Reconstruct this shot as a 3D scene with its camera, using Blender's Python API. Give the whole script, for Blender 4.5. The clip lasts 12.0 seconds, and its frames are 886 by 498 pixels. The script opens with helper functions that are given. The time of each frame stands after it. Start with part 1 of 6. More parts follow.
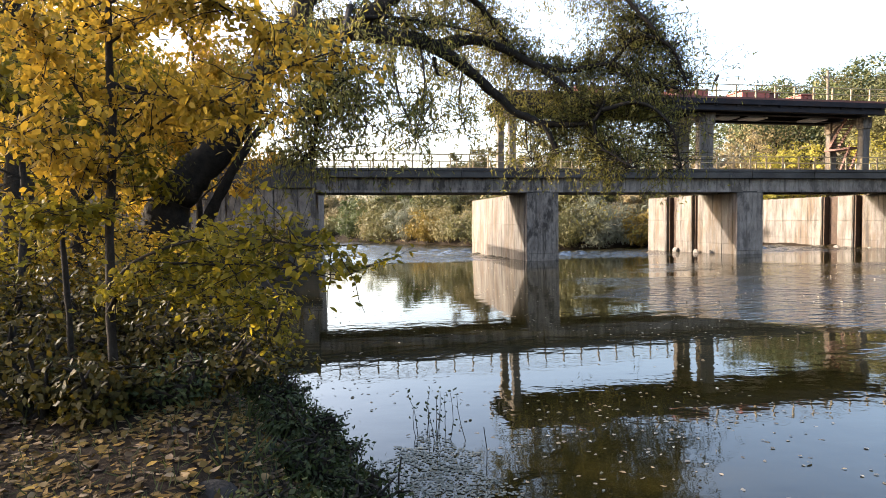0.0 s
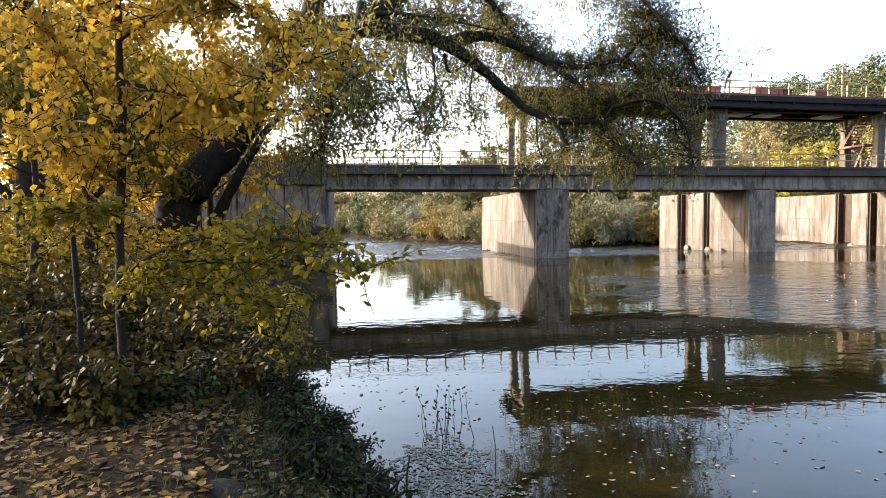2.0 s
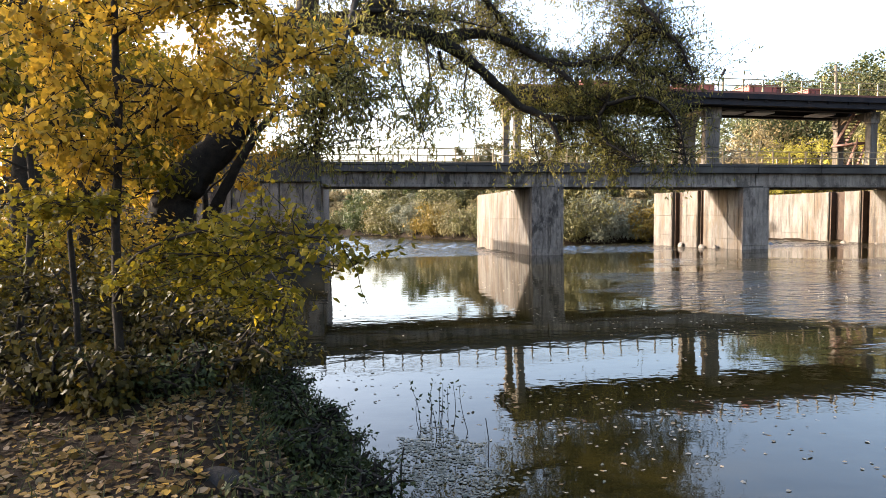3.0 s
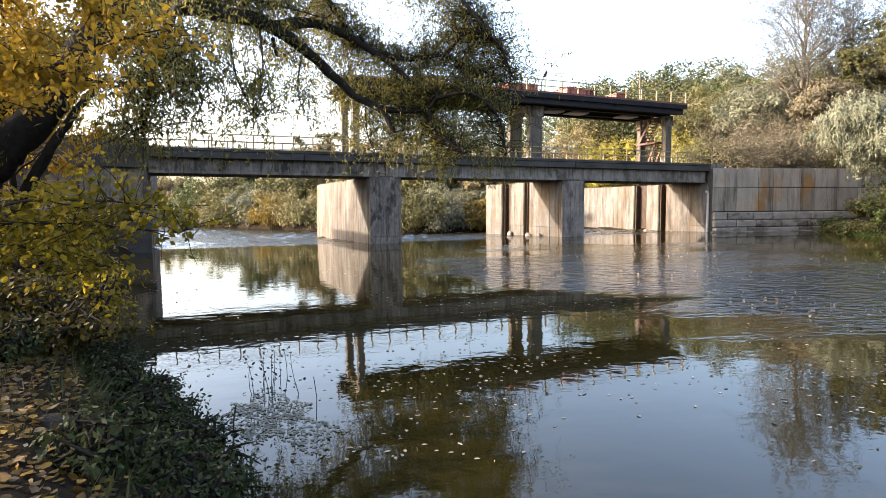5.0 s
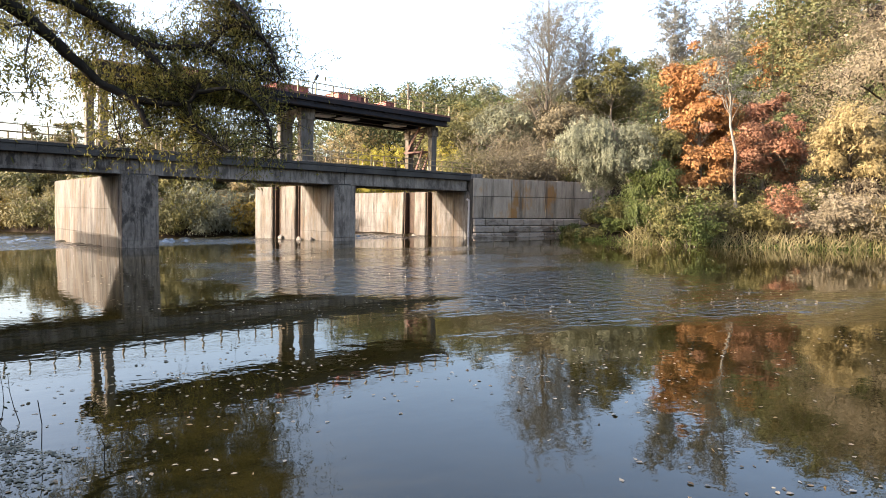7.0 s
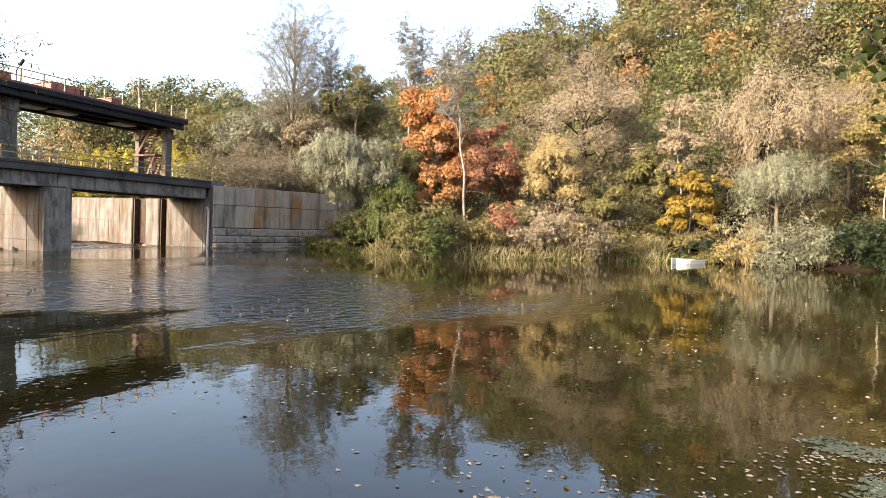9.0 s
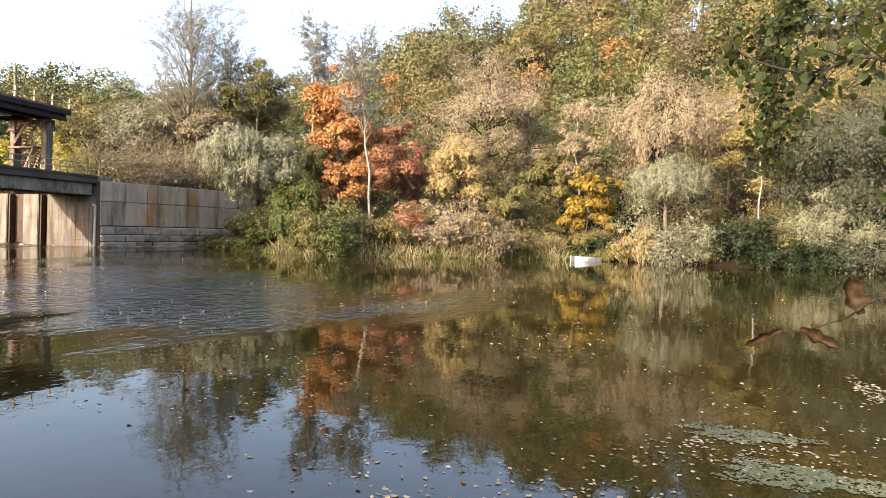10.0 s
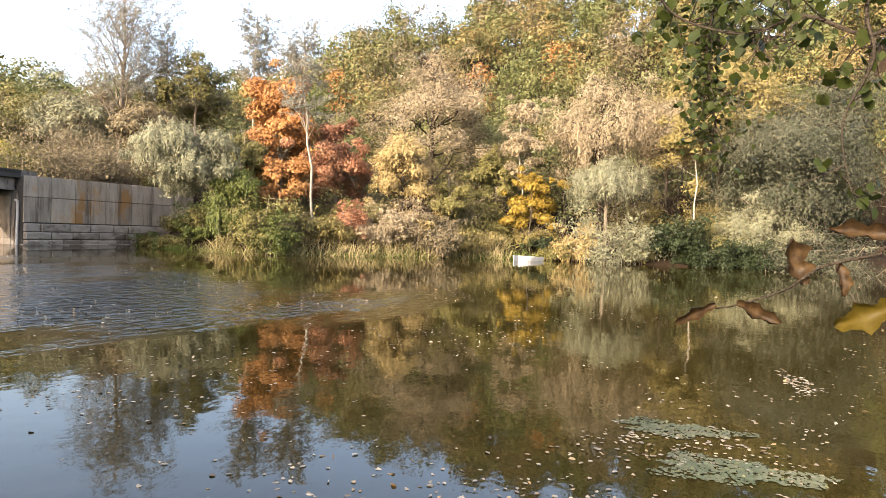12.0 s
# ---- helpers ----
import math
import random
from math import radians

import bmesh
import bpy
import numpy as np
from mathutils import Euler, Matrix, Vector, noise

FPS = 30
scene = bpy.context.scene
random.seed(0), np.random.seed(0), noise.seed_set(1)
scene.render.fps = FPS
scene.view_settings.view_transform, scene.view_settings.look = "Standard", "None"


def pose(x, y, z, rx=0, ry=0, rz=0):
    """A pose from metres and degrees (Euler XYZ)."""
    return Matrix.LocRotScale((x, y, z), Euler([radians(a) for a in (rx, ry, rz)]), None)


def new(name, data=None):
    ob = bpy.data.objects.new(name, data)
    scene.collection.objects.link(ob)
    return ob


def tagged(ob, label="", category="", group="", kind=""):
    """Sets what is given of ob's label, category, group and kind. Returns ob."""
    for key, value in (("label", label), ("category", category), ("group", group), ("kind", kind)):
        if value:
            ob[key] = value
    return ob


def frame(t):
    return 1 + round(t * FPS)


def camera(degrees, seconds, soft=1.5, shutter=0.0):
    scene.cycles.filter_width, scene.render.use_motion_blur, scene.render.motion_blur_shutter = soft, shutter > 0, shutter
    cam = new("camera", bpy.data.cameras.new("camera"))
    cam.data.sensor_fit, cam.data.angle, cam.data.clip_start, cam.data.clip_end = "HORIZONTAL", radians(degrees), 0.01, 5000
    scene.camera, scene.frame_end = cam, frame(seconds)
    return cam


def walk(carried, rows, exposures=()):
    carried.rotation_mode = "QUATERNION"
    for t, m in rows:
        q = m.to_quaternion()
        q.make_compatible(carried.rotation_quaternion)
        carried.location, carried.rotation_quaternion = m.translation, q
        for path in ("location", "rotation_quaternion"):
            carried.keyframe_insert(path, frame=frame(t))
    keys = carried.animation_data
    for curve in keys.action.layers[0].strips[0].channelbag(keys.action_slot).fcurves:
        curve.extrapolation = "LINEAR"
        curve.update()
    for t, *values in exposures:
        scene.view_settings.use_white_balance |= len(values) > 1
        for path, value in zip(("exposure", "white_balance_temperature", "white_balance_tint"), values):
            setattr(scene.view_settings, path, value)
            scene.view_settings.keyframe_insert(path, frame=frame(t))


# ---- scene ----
cam = camera(68.34, 12.0, soft=0.8)
PATH = [
    (0.0, -0.000, 0.001, 2.746, 0.00, -2.67, 1.23),
    (0.5, 0.000, 0.012, 2.747, 0.21, -2.67, 1.17),
    (1.0, -0.001, 0.020, 2.749, 0.42, -2.74, 1.16),
    (1.5, 0.003, 0.027, 2.754, 0.64, -2.82, 1.12),
    (2.0, 0.008, 0.036, 2.763, 0.89, -2.95, 1.06),
    (2.5, -0.001, 0.055, 2.759, 1.06, -3.06, 1.04),
    (2.7, 0.010, 0.054, 2.750, 0.98, -3.08, 1.05),
    (4.3, 0.068, -0.976, 2.590, -7.02, -3.72, 0.93),
    (4.5, 0.091, -0.969, 2.576, -8.84, -3.81, 0.91),
    (5.0, 0.161, -0.913, 2.556, -13.25, -4.06, 0.70),
    (5.5, 0.196, -0.874, 2.548, -17.74, -4.24, 0.43),
    (6.0, 0.248, -0.762, 2.546, -22.52, -4.23, 0.17),
    (6.5, 0.320, -0.760, 2.542, -27.52, -4.01, -0.20),
    (7.0, 0.289, -0.906, 2.532, -32.92, -3.71, -0.49),
    (7.2, 0.276, -0.996, 2.527, -35.11, -3.59, -0.63),
    (8.8, 0.182, -1.375, 2.505, -52.73, -2.33, -1.66),
    (9.0, 0.229, -1.362, 2.503, -54.73, -2.26, -1.74),
    (9.5, 0.279, -1.386, 2.497, -59.19, -2.14, -1.81),
    (10.0, 0.311, -1.419, 2.486, -62.91, -2.09, -1.90),
    (10.5, 0.361, -1.444, 2.463, -65.71, -2.06, -1.99),
    (11.0, 0.447, -1.446, 2.432, -67.40, -2.00, -2.10),
    (11.5, 0.539, -1.451, 2.412, -67.81, -1.97, -2.15),
    (12.0, 0.635, -1.424, 2.395, -67.67, -1.90, -2.20),
]
walk(cam, [(t, pose(x, y, z, 90 + p, r, w)) for t, x, y, z, w, p, r in PATH],
     exposures=[(0, 2.1, 6450, 13), (5.5, 2.1, 6450, 13), (7, 1.95, 6500, 13), (9.5, 1.88, 6750, 14), (12, 2.14, 7000, 14)])

# ---- world, sun, exposure ----
SUN_FROM = Vector((-0.85, 0.28, 0.36)).normalized()
world = bpy.data.worlds.new("sky")
scene.world = world
world.use_nodes = True
wn = world.node_tree.nodes
sky = wn.new("ShaderNodeTexSky")
sky.sky_type, sky.sun_disc = "NISHITA", False
sky.sun_elevation = math.asin(SUN_FROM.z)
sky.sun_rotation = math.atan2(SUN_FROM.x, SUN_FROM.y)
sky.air_density, sky.dust_density, sky.ozone_density = 1.0, 5.0, 1.3
wn["Background"].inputs["Strength"].default_value = 0.225
world.node_tree.links.new(sky.outputs[0], wn["Background"].inputs["Color"])
sun = new("sun", bpy.data.lights.new("sun", "SUN"))
sun.data.energy, sun.data.angle, sun.data.color = 3.6, radians(0.6), (1.0, 0.9, 0.77)
sun.matrix_world = Matrix.Translation((-60, 40, 40)) @ SUN_FROM.to_track_quat("Z", "Y").to_matrix().to_4x4()


# ---- helpers of this scene ----
def smooth(a, b, v):
    v = np.clip((np.asarray(v, float) - a) / (b - a), 0, 1)
    return v * v * (3 - 2 * v)


def mesh_object(name, verts, faces, mats, parent=None, label="", indices=None, soft=False):
    """One mesh object from arrays; faces is a list of (count, side) integer arrays or one array."""
    me = bpy.data.meshes.new(name)
    groups = faces if isinstance(faces, list) else [faces]
    groups = [np.asarray(g, np.int32) for g in groups if len(g)]
    verts = np.asarray(verts, np.float32)
    me.vertices.add(len(verts))
    me.vertices.foreach_set("co", verts.ravel())
    loops = np.concatenate([g.ravel() for g in groups])
    sizes = np.concatenate([np.full(len(g), g.shape[1], np.int32) for g in groups])
    me.loops.add(len(loops))
    me.loops.foreach_set("vertex_index", loops)
    me.polygons.add(len(sizes))
    me.polygons.foreach_set("loop_start", np.concatenate([[0], np.cumsum(sizes)[:-1]]).astype(np.int32))
    me.polygons.foreach_set("loop_total", sizes)
    for m in (mats if isinstance(mats, list) else [mats]):
        me.materials.append(m)
    if indices is not None:
        me.polygons.foreach_set("material_index", np.asarray(indices, np.int32))
    if soft:
        me.polygons.foreach_set("use_smooth", np.ones(len(sizes), bool))
    me.update(calc_edges=True)
    ob = new(name, me)
    if parent is not None:
        ob.parent = parent
    if label:
        ob["label"] = label
    return ob


def part(name, bm, material, parent=None, label="", bevel=0.0):
    if bevel:
        bmesh.ops.bevel(bm, geom=list(bm.edges), offset=bevel, segments=1, affect="EDGES", clamp_overlap=True)
    me = bpy.data.meshes.new(name)
    bm.to_mesh(me)
    bm.free()
    me.materials.append(material)
    ob = new(name, me)
    if parent is not None:
        ob.parent = parent
    if label:
        ob["label"] = label
    return ob


def box(bm, x0, x1, y0, y1, z0, z1):
    v = [bm.verts.new((x, y, z)) for z in (z0, z1) for y in (y0, y1) for x in (x0, x1)]
    for f in ((0, 2, 3, 1), (4, 5, 7, 6), (0, 1, 5, 4), (2, 6, 7, 3), (0, 4, 6, 2), (1, 3, 7, 5)):
        bm.faces.new([v[i] for i in f])
    return bm


def boxed(*a):
    return box(bmesh.new(), *a)


def bar(bm, a, b, r, sides=6):
    """A round bar from a to b."""
    a, b = Vector(a), Vector(b)
    q = (b - a).to_track_quat("Z", "Y")
    rings = [[bm.verts.new(c + q @ Vector((r * math.cos(k * math.tau / sides), r * math.sin(k * math.tau / sides), 0))) for k in range(sides)] for c in (a, b)]
    for k in range(sides):
        bm.faces.new((rings[0][k], rings[0][(k + 1) % sides], rings[1][(k + 1) % sides], rings[1][k]))
    bm.faces.new(rings[0][::-1])
    bm.faces.new(rings[1])
    return bm


def thing(name, label, category, group="", kind="", m=None):
    ob = new(name)
    tagged(ob, label, category, group, kind)
    if m is not None:
        ob.matrix_world = m
    return ob


# ---- materials ----
def nodes_of(name):
    m = bpy.data.materials.new(name)
    m.use_nodes = True
    return m, m.node_tree.nodes, m.node_tree.links, m.node_tree.nodes["Principled BSDF"]


def noise_node(n, l, scale, detail=5, rough=0.6, stretch=None, source="Object"):
    tc = n.new("ShaderNodeTexCoord")
    nz = n.new("ShaderNodeTexNoise")
    nz.inputs["Scale"].default_value, nz.inputs["Detail"].default_value, nz.inputs["Roughness"].default_value = scale, detail, rough
    out = tc.outputs[source]
    if stretch:
        mp = n.new("ShaderNodeMapping")
        mp.inputs["Scale"].default_value = stretch
        l.new(out, mp.inputs[0])
        out = mp.outputs[0]
    l.new(out, nz.inputs["Vector"])
    return nz.outputs["Fac"]


def ramp(n, l, fac, stops):
    r = n.new("ShaderNodeValToRGB")
    while len(r.color_ramp.elements) < len(stops):
        r.color_ramp.elements.new(0.5)
    for e, (p, c) in zip(r.color_ramp.elements, stops):
        e.position, e.color = p, (*c, 1)
    l.new(fac, r.inputs[0])
    return r.outputs[0]


def mix(n, l, fac, a, b, mode="MIX"):
    m = n.new("ShaderNodeMix")
    m.data_type, m.blend_type = "RGBA", mode
    for s, v in ((m.inputs[0], fac), (m.inputs[6], a), (m.inputs[7], b)):
        if isinstance(v, (int, float)):
            s.default_value = v
        elif isinstance(v, tuple):
            s.default_value = (*v, 1)
        else:
            l.new(v, s)
    return m.outputs[2]


def surface(name, dark, light, scale=3.0, rough=0.85, bump=0.3, metal=0.0, stain=None, stain_at=(0.5, 0.7), stretch=None, fine=22.0, second=None, each=0.22):
    """Two scales of variation, an optional stain of its own shape, and fine relief."""
    m, n, l, p = nodes_of(name)
    big = noise_node(n, l, scale, 6, 0.65, stretch)
    small = noise_node(n, l, fine, 4, 0.7)
    c = ramp(n, l, big, [(0.38, dark), (0.62, light)])
    c = mix(n, l, 0.35, c, ramp(n, l, small, [(0.25, tuple(v * 0.55 for v in dark)), (0.75, tuple(min(1, v * 1.15) for v in light))]))
    if stain:
        s = noise_node(n, l, scale * 0.45, 7, 0.7, stretch)
        c = mix(n, l, ramp(n, l, s, [(stain_at[0], (0, 0, 0)), (stain_at[1], (1, 1, 1))]), c, stain)
    if second:
        s = noise_node(n, l, scale * 0.8, 6, 0.75, (2.4, 2.4, 0.22))
        c = mix(n, l, ramp(n, l, s, [(0.5, (0, 0, 0)), (0.64, (1, 1, 1))]), c, second)
    info = n.new("ShaderNodeObjectInfo")
    c = mix(n, l, each, c, ramp(n, l, info.outputs["Random"], [(0, tuple(v * 0.5 for v in dark)), (1, tuple(min(1, v * 1.25) for v in light))]))
    l.new(c, p.inputs["Base Color"])
    p.inputs["Roughness"].default_value, p.inputs["Metallic"].default_value = rough, metal
    p.inputs["Specular IOR Level"].default_value = 0.12 if rough > 0.75 else 0.35
    b = n.new("ShaderNodeBump")
    b.inputs["Strength"].default_value, b.inputs["Distance"].default_value = bump, 0.03
    l.new(small, b.inputs["Height"])
    l.new(b.outputs[0], p.inputs["Normal"])
    return m


def leafy(name, colours, glow=0.35, rough=0.55, patch=0.12, vary=0.55, tone=0.72):
    """Leaves: a colour for each leaf, patches through the crown, and light that passes through."""
    m, n, l, p = nodes_of(name)
    mean = [sum(c[i] for c in colours) / len(colours) for i in range(3)]
    colours = [tuple(tone * (mean[i] + (c[i] - mean[i]) * vary) for i in range(3)) for c in colours]
    geo = n.new("ShaderNodeNewGeometry")
    k = len(colours)
    c = ramp(n, l, geo.outputs["Random Per Island"], [(i / max(1, k - 1), v) for i, v in enumerate(colours)])
    big = noise_node(n, l, patch * 4, 3, 0.6)
    c = mix(n, l, 0.45, c, ramp(n, l, big, [(0.35, colours[0]), (0.65, colours[-1])]))
    l.new(c, p.inputs["Base Color"])
    p.inputs["Roughness"].default_value = rough
    p.inputs["Specular IOR Level"].default_value = 0.15
    tr = n.new("ShaderNodeBsdfTranslucent")
    l.new(c, tr.inputs["Color"])
    ms = n.new("ShaderNodeMixShader")
    ms.inputs[0].default_value = glow
    l.new(p.outputs[0], ms.inputs[1])
    l.new(tr.outputs[0], ms.inputs[2])
    l.new(ms.outputs[0], n["Material Output"].inputs[0])
    return m


CONCRETE = surface("concrete_pale", (0.08, 0.069, 0.058), (0.185, 0.168, 0.147), 1.3, 0.9, 0.9, stain=(0.105, 0.078, 0.053), stain_at=(0.48, 0.62), stretch=(1.2, 1.3, 0.4), second=(0.05, 0.043, 0.036), each=0.07)
CONCRETE_GREY = surface("concrete_grey", (0.105, 0.087, 0.07), (0.275, 0.232, 0.19), 2.6, 0.92, 0.9, stain=(0.035, 0.03, 0.025), stain_at=(0.5, 0.6), stretch=(1, 1, 0.5), second=(0.05, 0.042, 0.034), each=0.2)
CONCRETE_DARK = surface("concrete_weathered", (0.034, 0.031, 0.028), (0.088, 0.08, 0.07), 0.9, 0.92, 0.5, stain=(0.02, 0.018, 0.015), stretch=(0.6, 1, 1))
CONCRETE_RUST = surface("concrete_ochre_stains", (0.185, 0.155, 0.12), (0.355, 0.306, 0.244), 0.9, 0.9, 0.8, stain=(0.28, 0.15, 0.05), stain_at=(0.54, 0.62), stretch=(1, 1, 0.4), second=(0.09, 0.075, 0.06), each=0.26)
FOOT_STONE = surface("weathered_foot_stone", (0.14, 0.12, 0.098), (0.3, 0.265, 0.225), 1.3, 0.92, 0.8, stain=(0.07, 0.056, 0.042), stain_at=(0.52, 0.6), stretch=(0.7, 1, 1.6))
SLOT = surface("slot_steel", (0.035, 0.025, 0.02), (0.075, 0.05, 0.035), 2, 0.8, 0.3)
RUBBLE = surface("rubble", (0.11, 0.095, 0.08), (0.26, 0.23, 0.2), 3, 0.95, 0.5)
RED_STEEL = surface("red_brown_paint", (0.075, 0.028, 0.02), (0.15, 0.055, 0.037), 2.5, 0.6, 0.2, stain=(0.1, 0.055, 0.035))
RED_BOX = surface("faded_red_paint", (0.2, 0.05, 0.036), (0.36, 0.105, 0.075), 1.5, 0.6, 0.15, stain=(0.2, 0.1, 0.07))
BLACK_STEEL = surface("tarred_steel", (0.012, 0.012, 0.015), (0.03, 0.028, 0.03), 1.5, 0.8, 0.25, stain=(0.04, 0.024, 0.018))
RAIL = surface("rusted_rail_paint", (0.2, 0.13, 0.06), (0.4, 0.3, 0.16), 6, 0.6, 0.2, stain=(0.12, 0.06, 0.03))
PIPE = surface("grey_pipe", (0.3, 0.29, 0.28), (0.45, 0.43, 0.41), 3, 0.5, 0.1)
BARK = surface("dark_bark", (0.014, 0.011, 0.008), (0.04, 0.031, 0.022), 5, 0.95, 0.9, fine=40)
BARK_GREY = surface("grey_bark", (0.09, 0.075, 0.055), (0.2, 0.165, 0.125), 4, 0.95, 0.6)
BIRCH_BARK = surface("birch_bark", (0.13, 0.115, 0.092), (0.235, 0.21, 0.175), 2, 0.8, 0.3, stain=(0.07, 0.06, 0.05), stain_at=(0.62, 0.68), stretch=(1, 1, 3))
ROCK = surface("bank_rock", (0.014, 0.012, 0.01), (0.038, 0.033, 0.028), 6, 0.9, 0.6)
BOAT_PAINT = surface("boat_paint", (0.55, 0.53, 0.5), (0.75, 0.73, 0.7), 4, 0.5, 0.1, stain=(0.3, 0.27, 0.22))
PLASTER = surface("white_plaster", (0.6, 0.58, 0.54), (0.8, 0.78, 0.73), 3, 0.8, 0.1)


def ground_material():
    m, n, l, p = nodes_of("soil_and_litter")
    a = noise_node(n, l, 0.35, 6, 0.65)
    b = noise_node(n, l, 9.0, 5, 0.7)
    # soil colours halved to stand in for the shade of a canopy not built
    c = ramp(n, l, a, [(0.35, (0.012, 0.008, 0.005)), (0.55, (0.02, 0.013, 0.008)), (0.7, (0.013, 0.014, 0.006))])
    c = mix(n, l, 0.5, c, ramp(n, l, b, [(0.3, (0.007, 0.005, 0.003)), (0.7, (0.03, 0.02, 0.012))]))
    l.new(c, p.inputs["Base Color"])
    p.inputs["Specular IOR Level"].default_value = 0.08
    p.inputs["Roughness"].default_value = 0.95
    bp = n.new("ShaderNodeBump")
    bp.inputs["Strength"].default_value, bp.inputs["Distance"].default_value = 0.6, 0.05
    l.new(b, bp.inputs["Height"])
    l.new(bp.outputs[0], p.inputs["Normal"])
    return m


def water_material():
    m, n, l, p = nodes_of("river_water")
    a = noise_node(n, l, 0.06, 3, 0.5)
    l.new(ramp(n, l, a, [(0.3, (0.012, 0.0095, 0.0022)), (0.7, (0.02, 0.0155, 0.0042))]), p.inputs["Base Color"])
    p.inputs["Roughness"].default_value, p.inputs["IOR"].default_value = 0.02, 1.33
    swell = noise_node(n, l, 1.5, 3, 0.5, (1, 1, 1))
    chop = noise_node(n, l, 2.6, 3, 0.5, (0.7, 1.3, 1))
    # lively patches where the current leaves the sluices
    tc = n.new("ShaderNodeTexCoord")
    zone = n.new("ShaderNodeMapping")
    zone.vector_type = "POINT"
    zone.inputs["Location"].default_value = (-15.5 / 11.0, -22 / 17.0, 0)
    zone.inputs["Scale"].default_value = (1 / 11.0, 1 / 17.0, 0)
    l.new(tc.outputs["Object"], zone.inputs[0])
    ln = n.new("ShaderNodeVectorMath")
    ln.operation = "LENGTH"
    l.new(zone.outputs[0], ln.inputs[0])
    live = n.new("ShaderNodeMapRange")
    for k, v in zip(("From Min", "From Max", "To Min", "To Max"), (0.72, 1.05, 1.0, 0.0)):
        live.inputs[k].default_value = v
    rag = n.new("ShaderNodeMath")
    rag.operation = "MULTIPLY_ADD"
    l.new(noise_node(n, l, 0.11, 4, 0.6, (0.5, 1.8, 1)), rag.inputs[0])
    rag.inputs[1].default_value = 1.9
    l.new(ln.outputs["Value"], rag.inputs[2])
    live.inputs["From Min"].default_value, live.inputs["From Max"].default_value = 1.48, 1.8
    l.new(rag.outputs[0], live.inputs["Value"])
    # broken water past the sluices
    sep = n.new("ShaderNodeSeparateXYZ")
    l.new(tc.outputs["Object"], sep.inputs[0])
    past = n.new("ShaderNodeMapRange")
    for k, v in zip(("From Min", "From Max", "To Min", "To Max"), (40.0, 46.0, 0.0, 0.7)):
        past.inputs[k].default_value = v
    l.new(sep.outputs["Y"], past.inputs["Value"])
    patch = noise_node(n, l, 0.16, 3, 0.55, (0.6, 1.6, 1))
    gate = n.new("ShaderNodeMapRange")
    for k, v in zip(("From Min", "From Max", "To Min", "To Max"), (0.44, 0.52, 0.3, 1.0)):
        gate.inputs[k].default_value = v
    l.new(patch, gate.inputs["Value"])
    mul = n.new("ShaderNodeMath")
    mul.operation = "MULTIPLY"
    l.new(live.outputs[0], mul.inputs[0])
    l.new(gate.outputs[0], mul.inputs[1])
    more = n.new("ShaderNodeMath")
    more.operation = "MAXIMUM"
    l.new(mul.outputs[0], more.inputs[0])
    l.new(past.outputs[0], more.inputs[1])
    chop_s = n.new("ShaderNodeMath")
    chop_s.operation = "MULTIPLY_ADD"
    l.new(more.outputs[0], chop_s.inputs[0])
    chop_s.inputs[1].default_value, chop_s.inputs[2].default_value = 1.0, 0.008
    b1 = n.new("ShaderNodeBump")
    b1.inputs["Strength"].default_value, b1.inputs["Distance"].default_value = 0.07, 0.05
    l.new(swell, b1.inputs["Height"])
    b2 = n.new("ShaderNodeBump")
    b2.inputs["Distance"].default_value = 0.26
    l.new(chop_s.outputs[0], b2.inputs["Strength"])
    l.new(chop, b2.inputs["Height"])
    l.new(b1.outputs[0], b2.inputs["Normal"])
    l.new(b2.outputs[0], p.inputs["Normal"])
    return m


GROUND = ground_material()
WATER = water_material()
WILLOW = leafy("willow_leaves", [(0.06, 0.068, 0.018), (0.118, 0.12, 0.03), (0.205, 0.18, 0.043), (0.34, 0.265, 0.055)], 0.45, patch=0.3, vary=1.0, tone=0.8)
YELLOW = leafy("yellow_leaves", [(0.14, 0.1, 0.01), (0.34, 0.2, 0.014), (0.52, 0.3, 0.022), (0.66, 0.41, 0.05)], 0.58, vary=1.0, tone=0.82)
GREENISH = leafy("yellow_green_leaves", [(0.05, 0.06, 0.008), (0.12, 0.11, 0.012), (0.26, 0.2, 0.016), (0.42, 0.29, 0.02)], 0.55, vary=1.0)
# low tone paints in the shade beneath the lit yellow layer
SHADE_LEAF = leafy("shaded_undergrowth_leaves", [(0.022, 0.025, 0.006), (0.055, 0.052, 0.009), (0.12, 0.085, 0.012), (0.26, 0.17, 0.02)], 0.3, vary=1.0, tone=0.45)
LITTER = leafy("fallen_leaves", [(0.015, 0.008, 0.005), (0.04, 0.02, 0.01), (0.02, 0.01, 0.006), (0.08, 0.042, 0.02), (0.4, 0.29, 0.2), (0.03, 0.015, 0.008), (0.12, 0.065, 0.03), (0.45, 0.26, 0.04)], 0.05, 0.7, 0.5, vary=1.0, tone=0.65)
FLOAT = leafy("floating_leaves", [(0.06, 0.038, 0.022), (0.25, 0.19, 0.12), (0.42, 0.37, 0.28), (0.32, 0.18, 0.05), (0.12, 0.085, 0.045), (0.48, 0.44, 0.36)], 0.05, 0.6, 0.5, vary=1.0, tone=0.8)
GRASS = leafy("bank_grass", [(0.014, 0.023, 0.006), (0.03, 0.047, 0.012), (0.055, 0.075, 0.018), (0.1, 0.1, 0.035)], 0.3, vary=1.0)
REED = leafy("reeds", [(0.13, 0.125, 0.045), (0.24, 0.21, 0.09), (0.36, 0.29, 0.15), (0.46, 0.37, 0.21)], 0.35, vary=0.9)
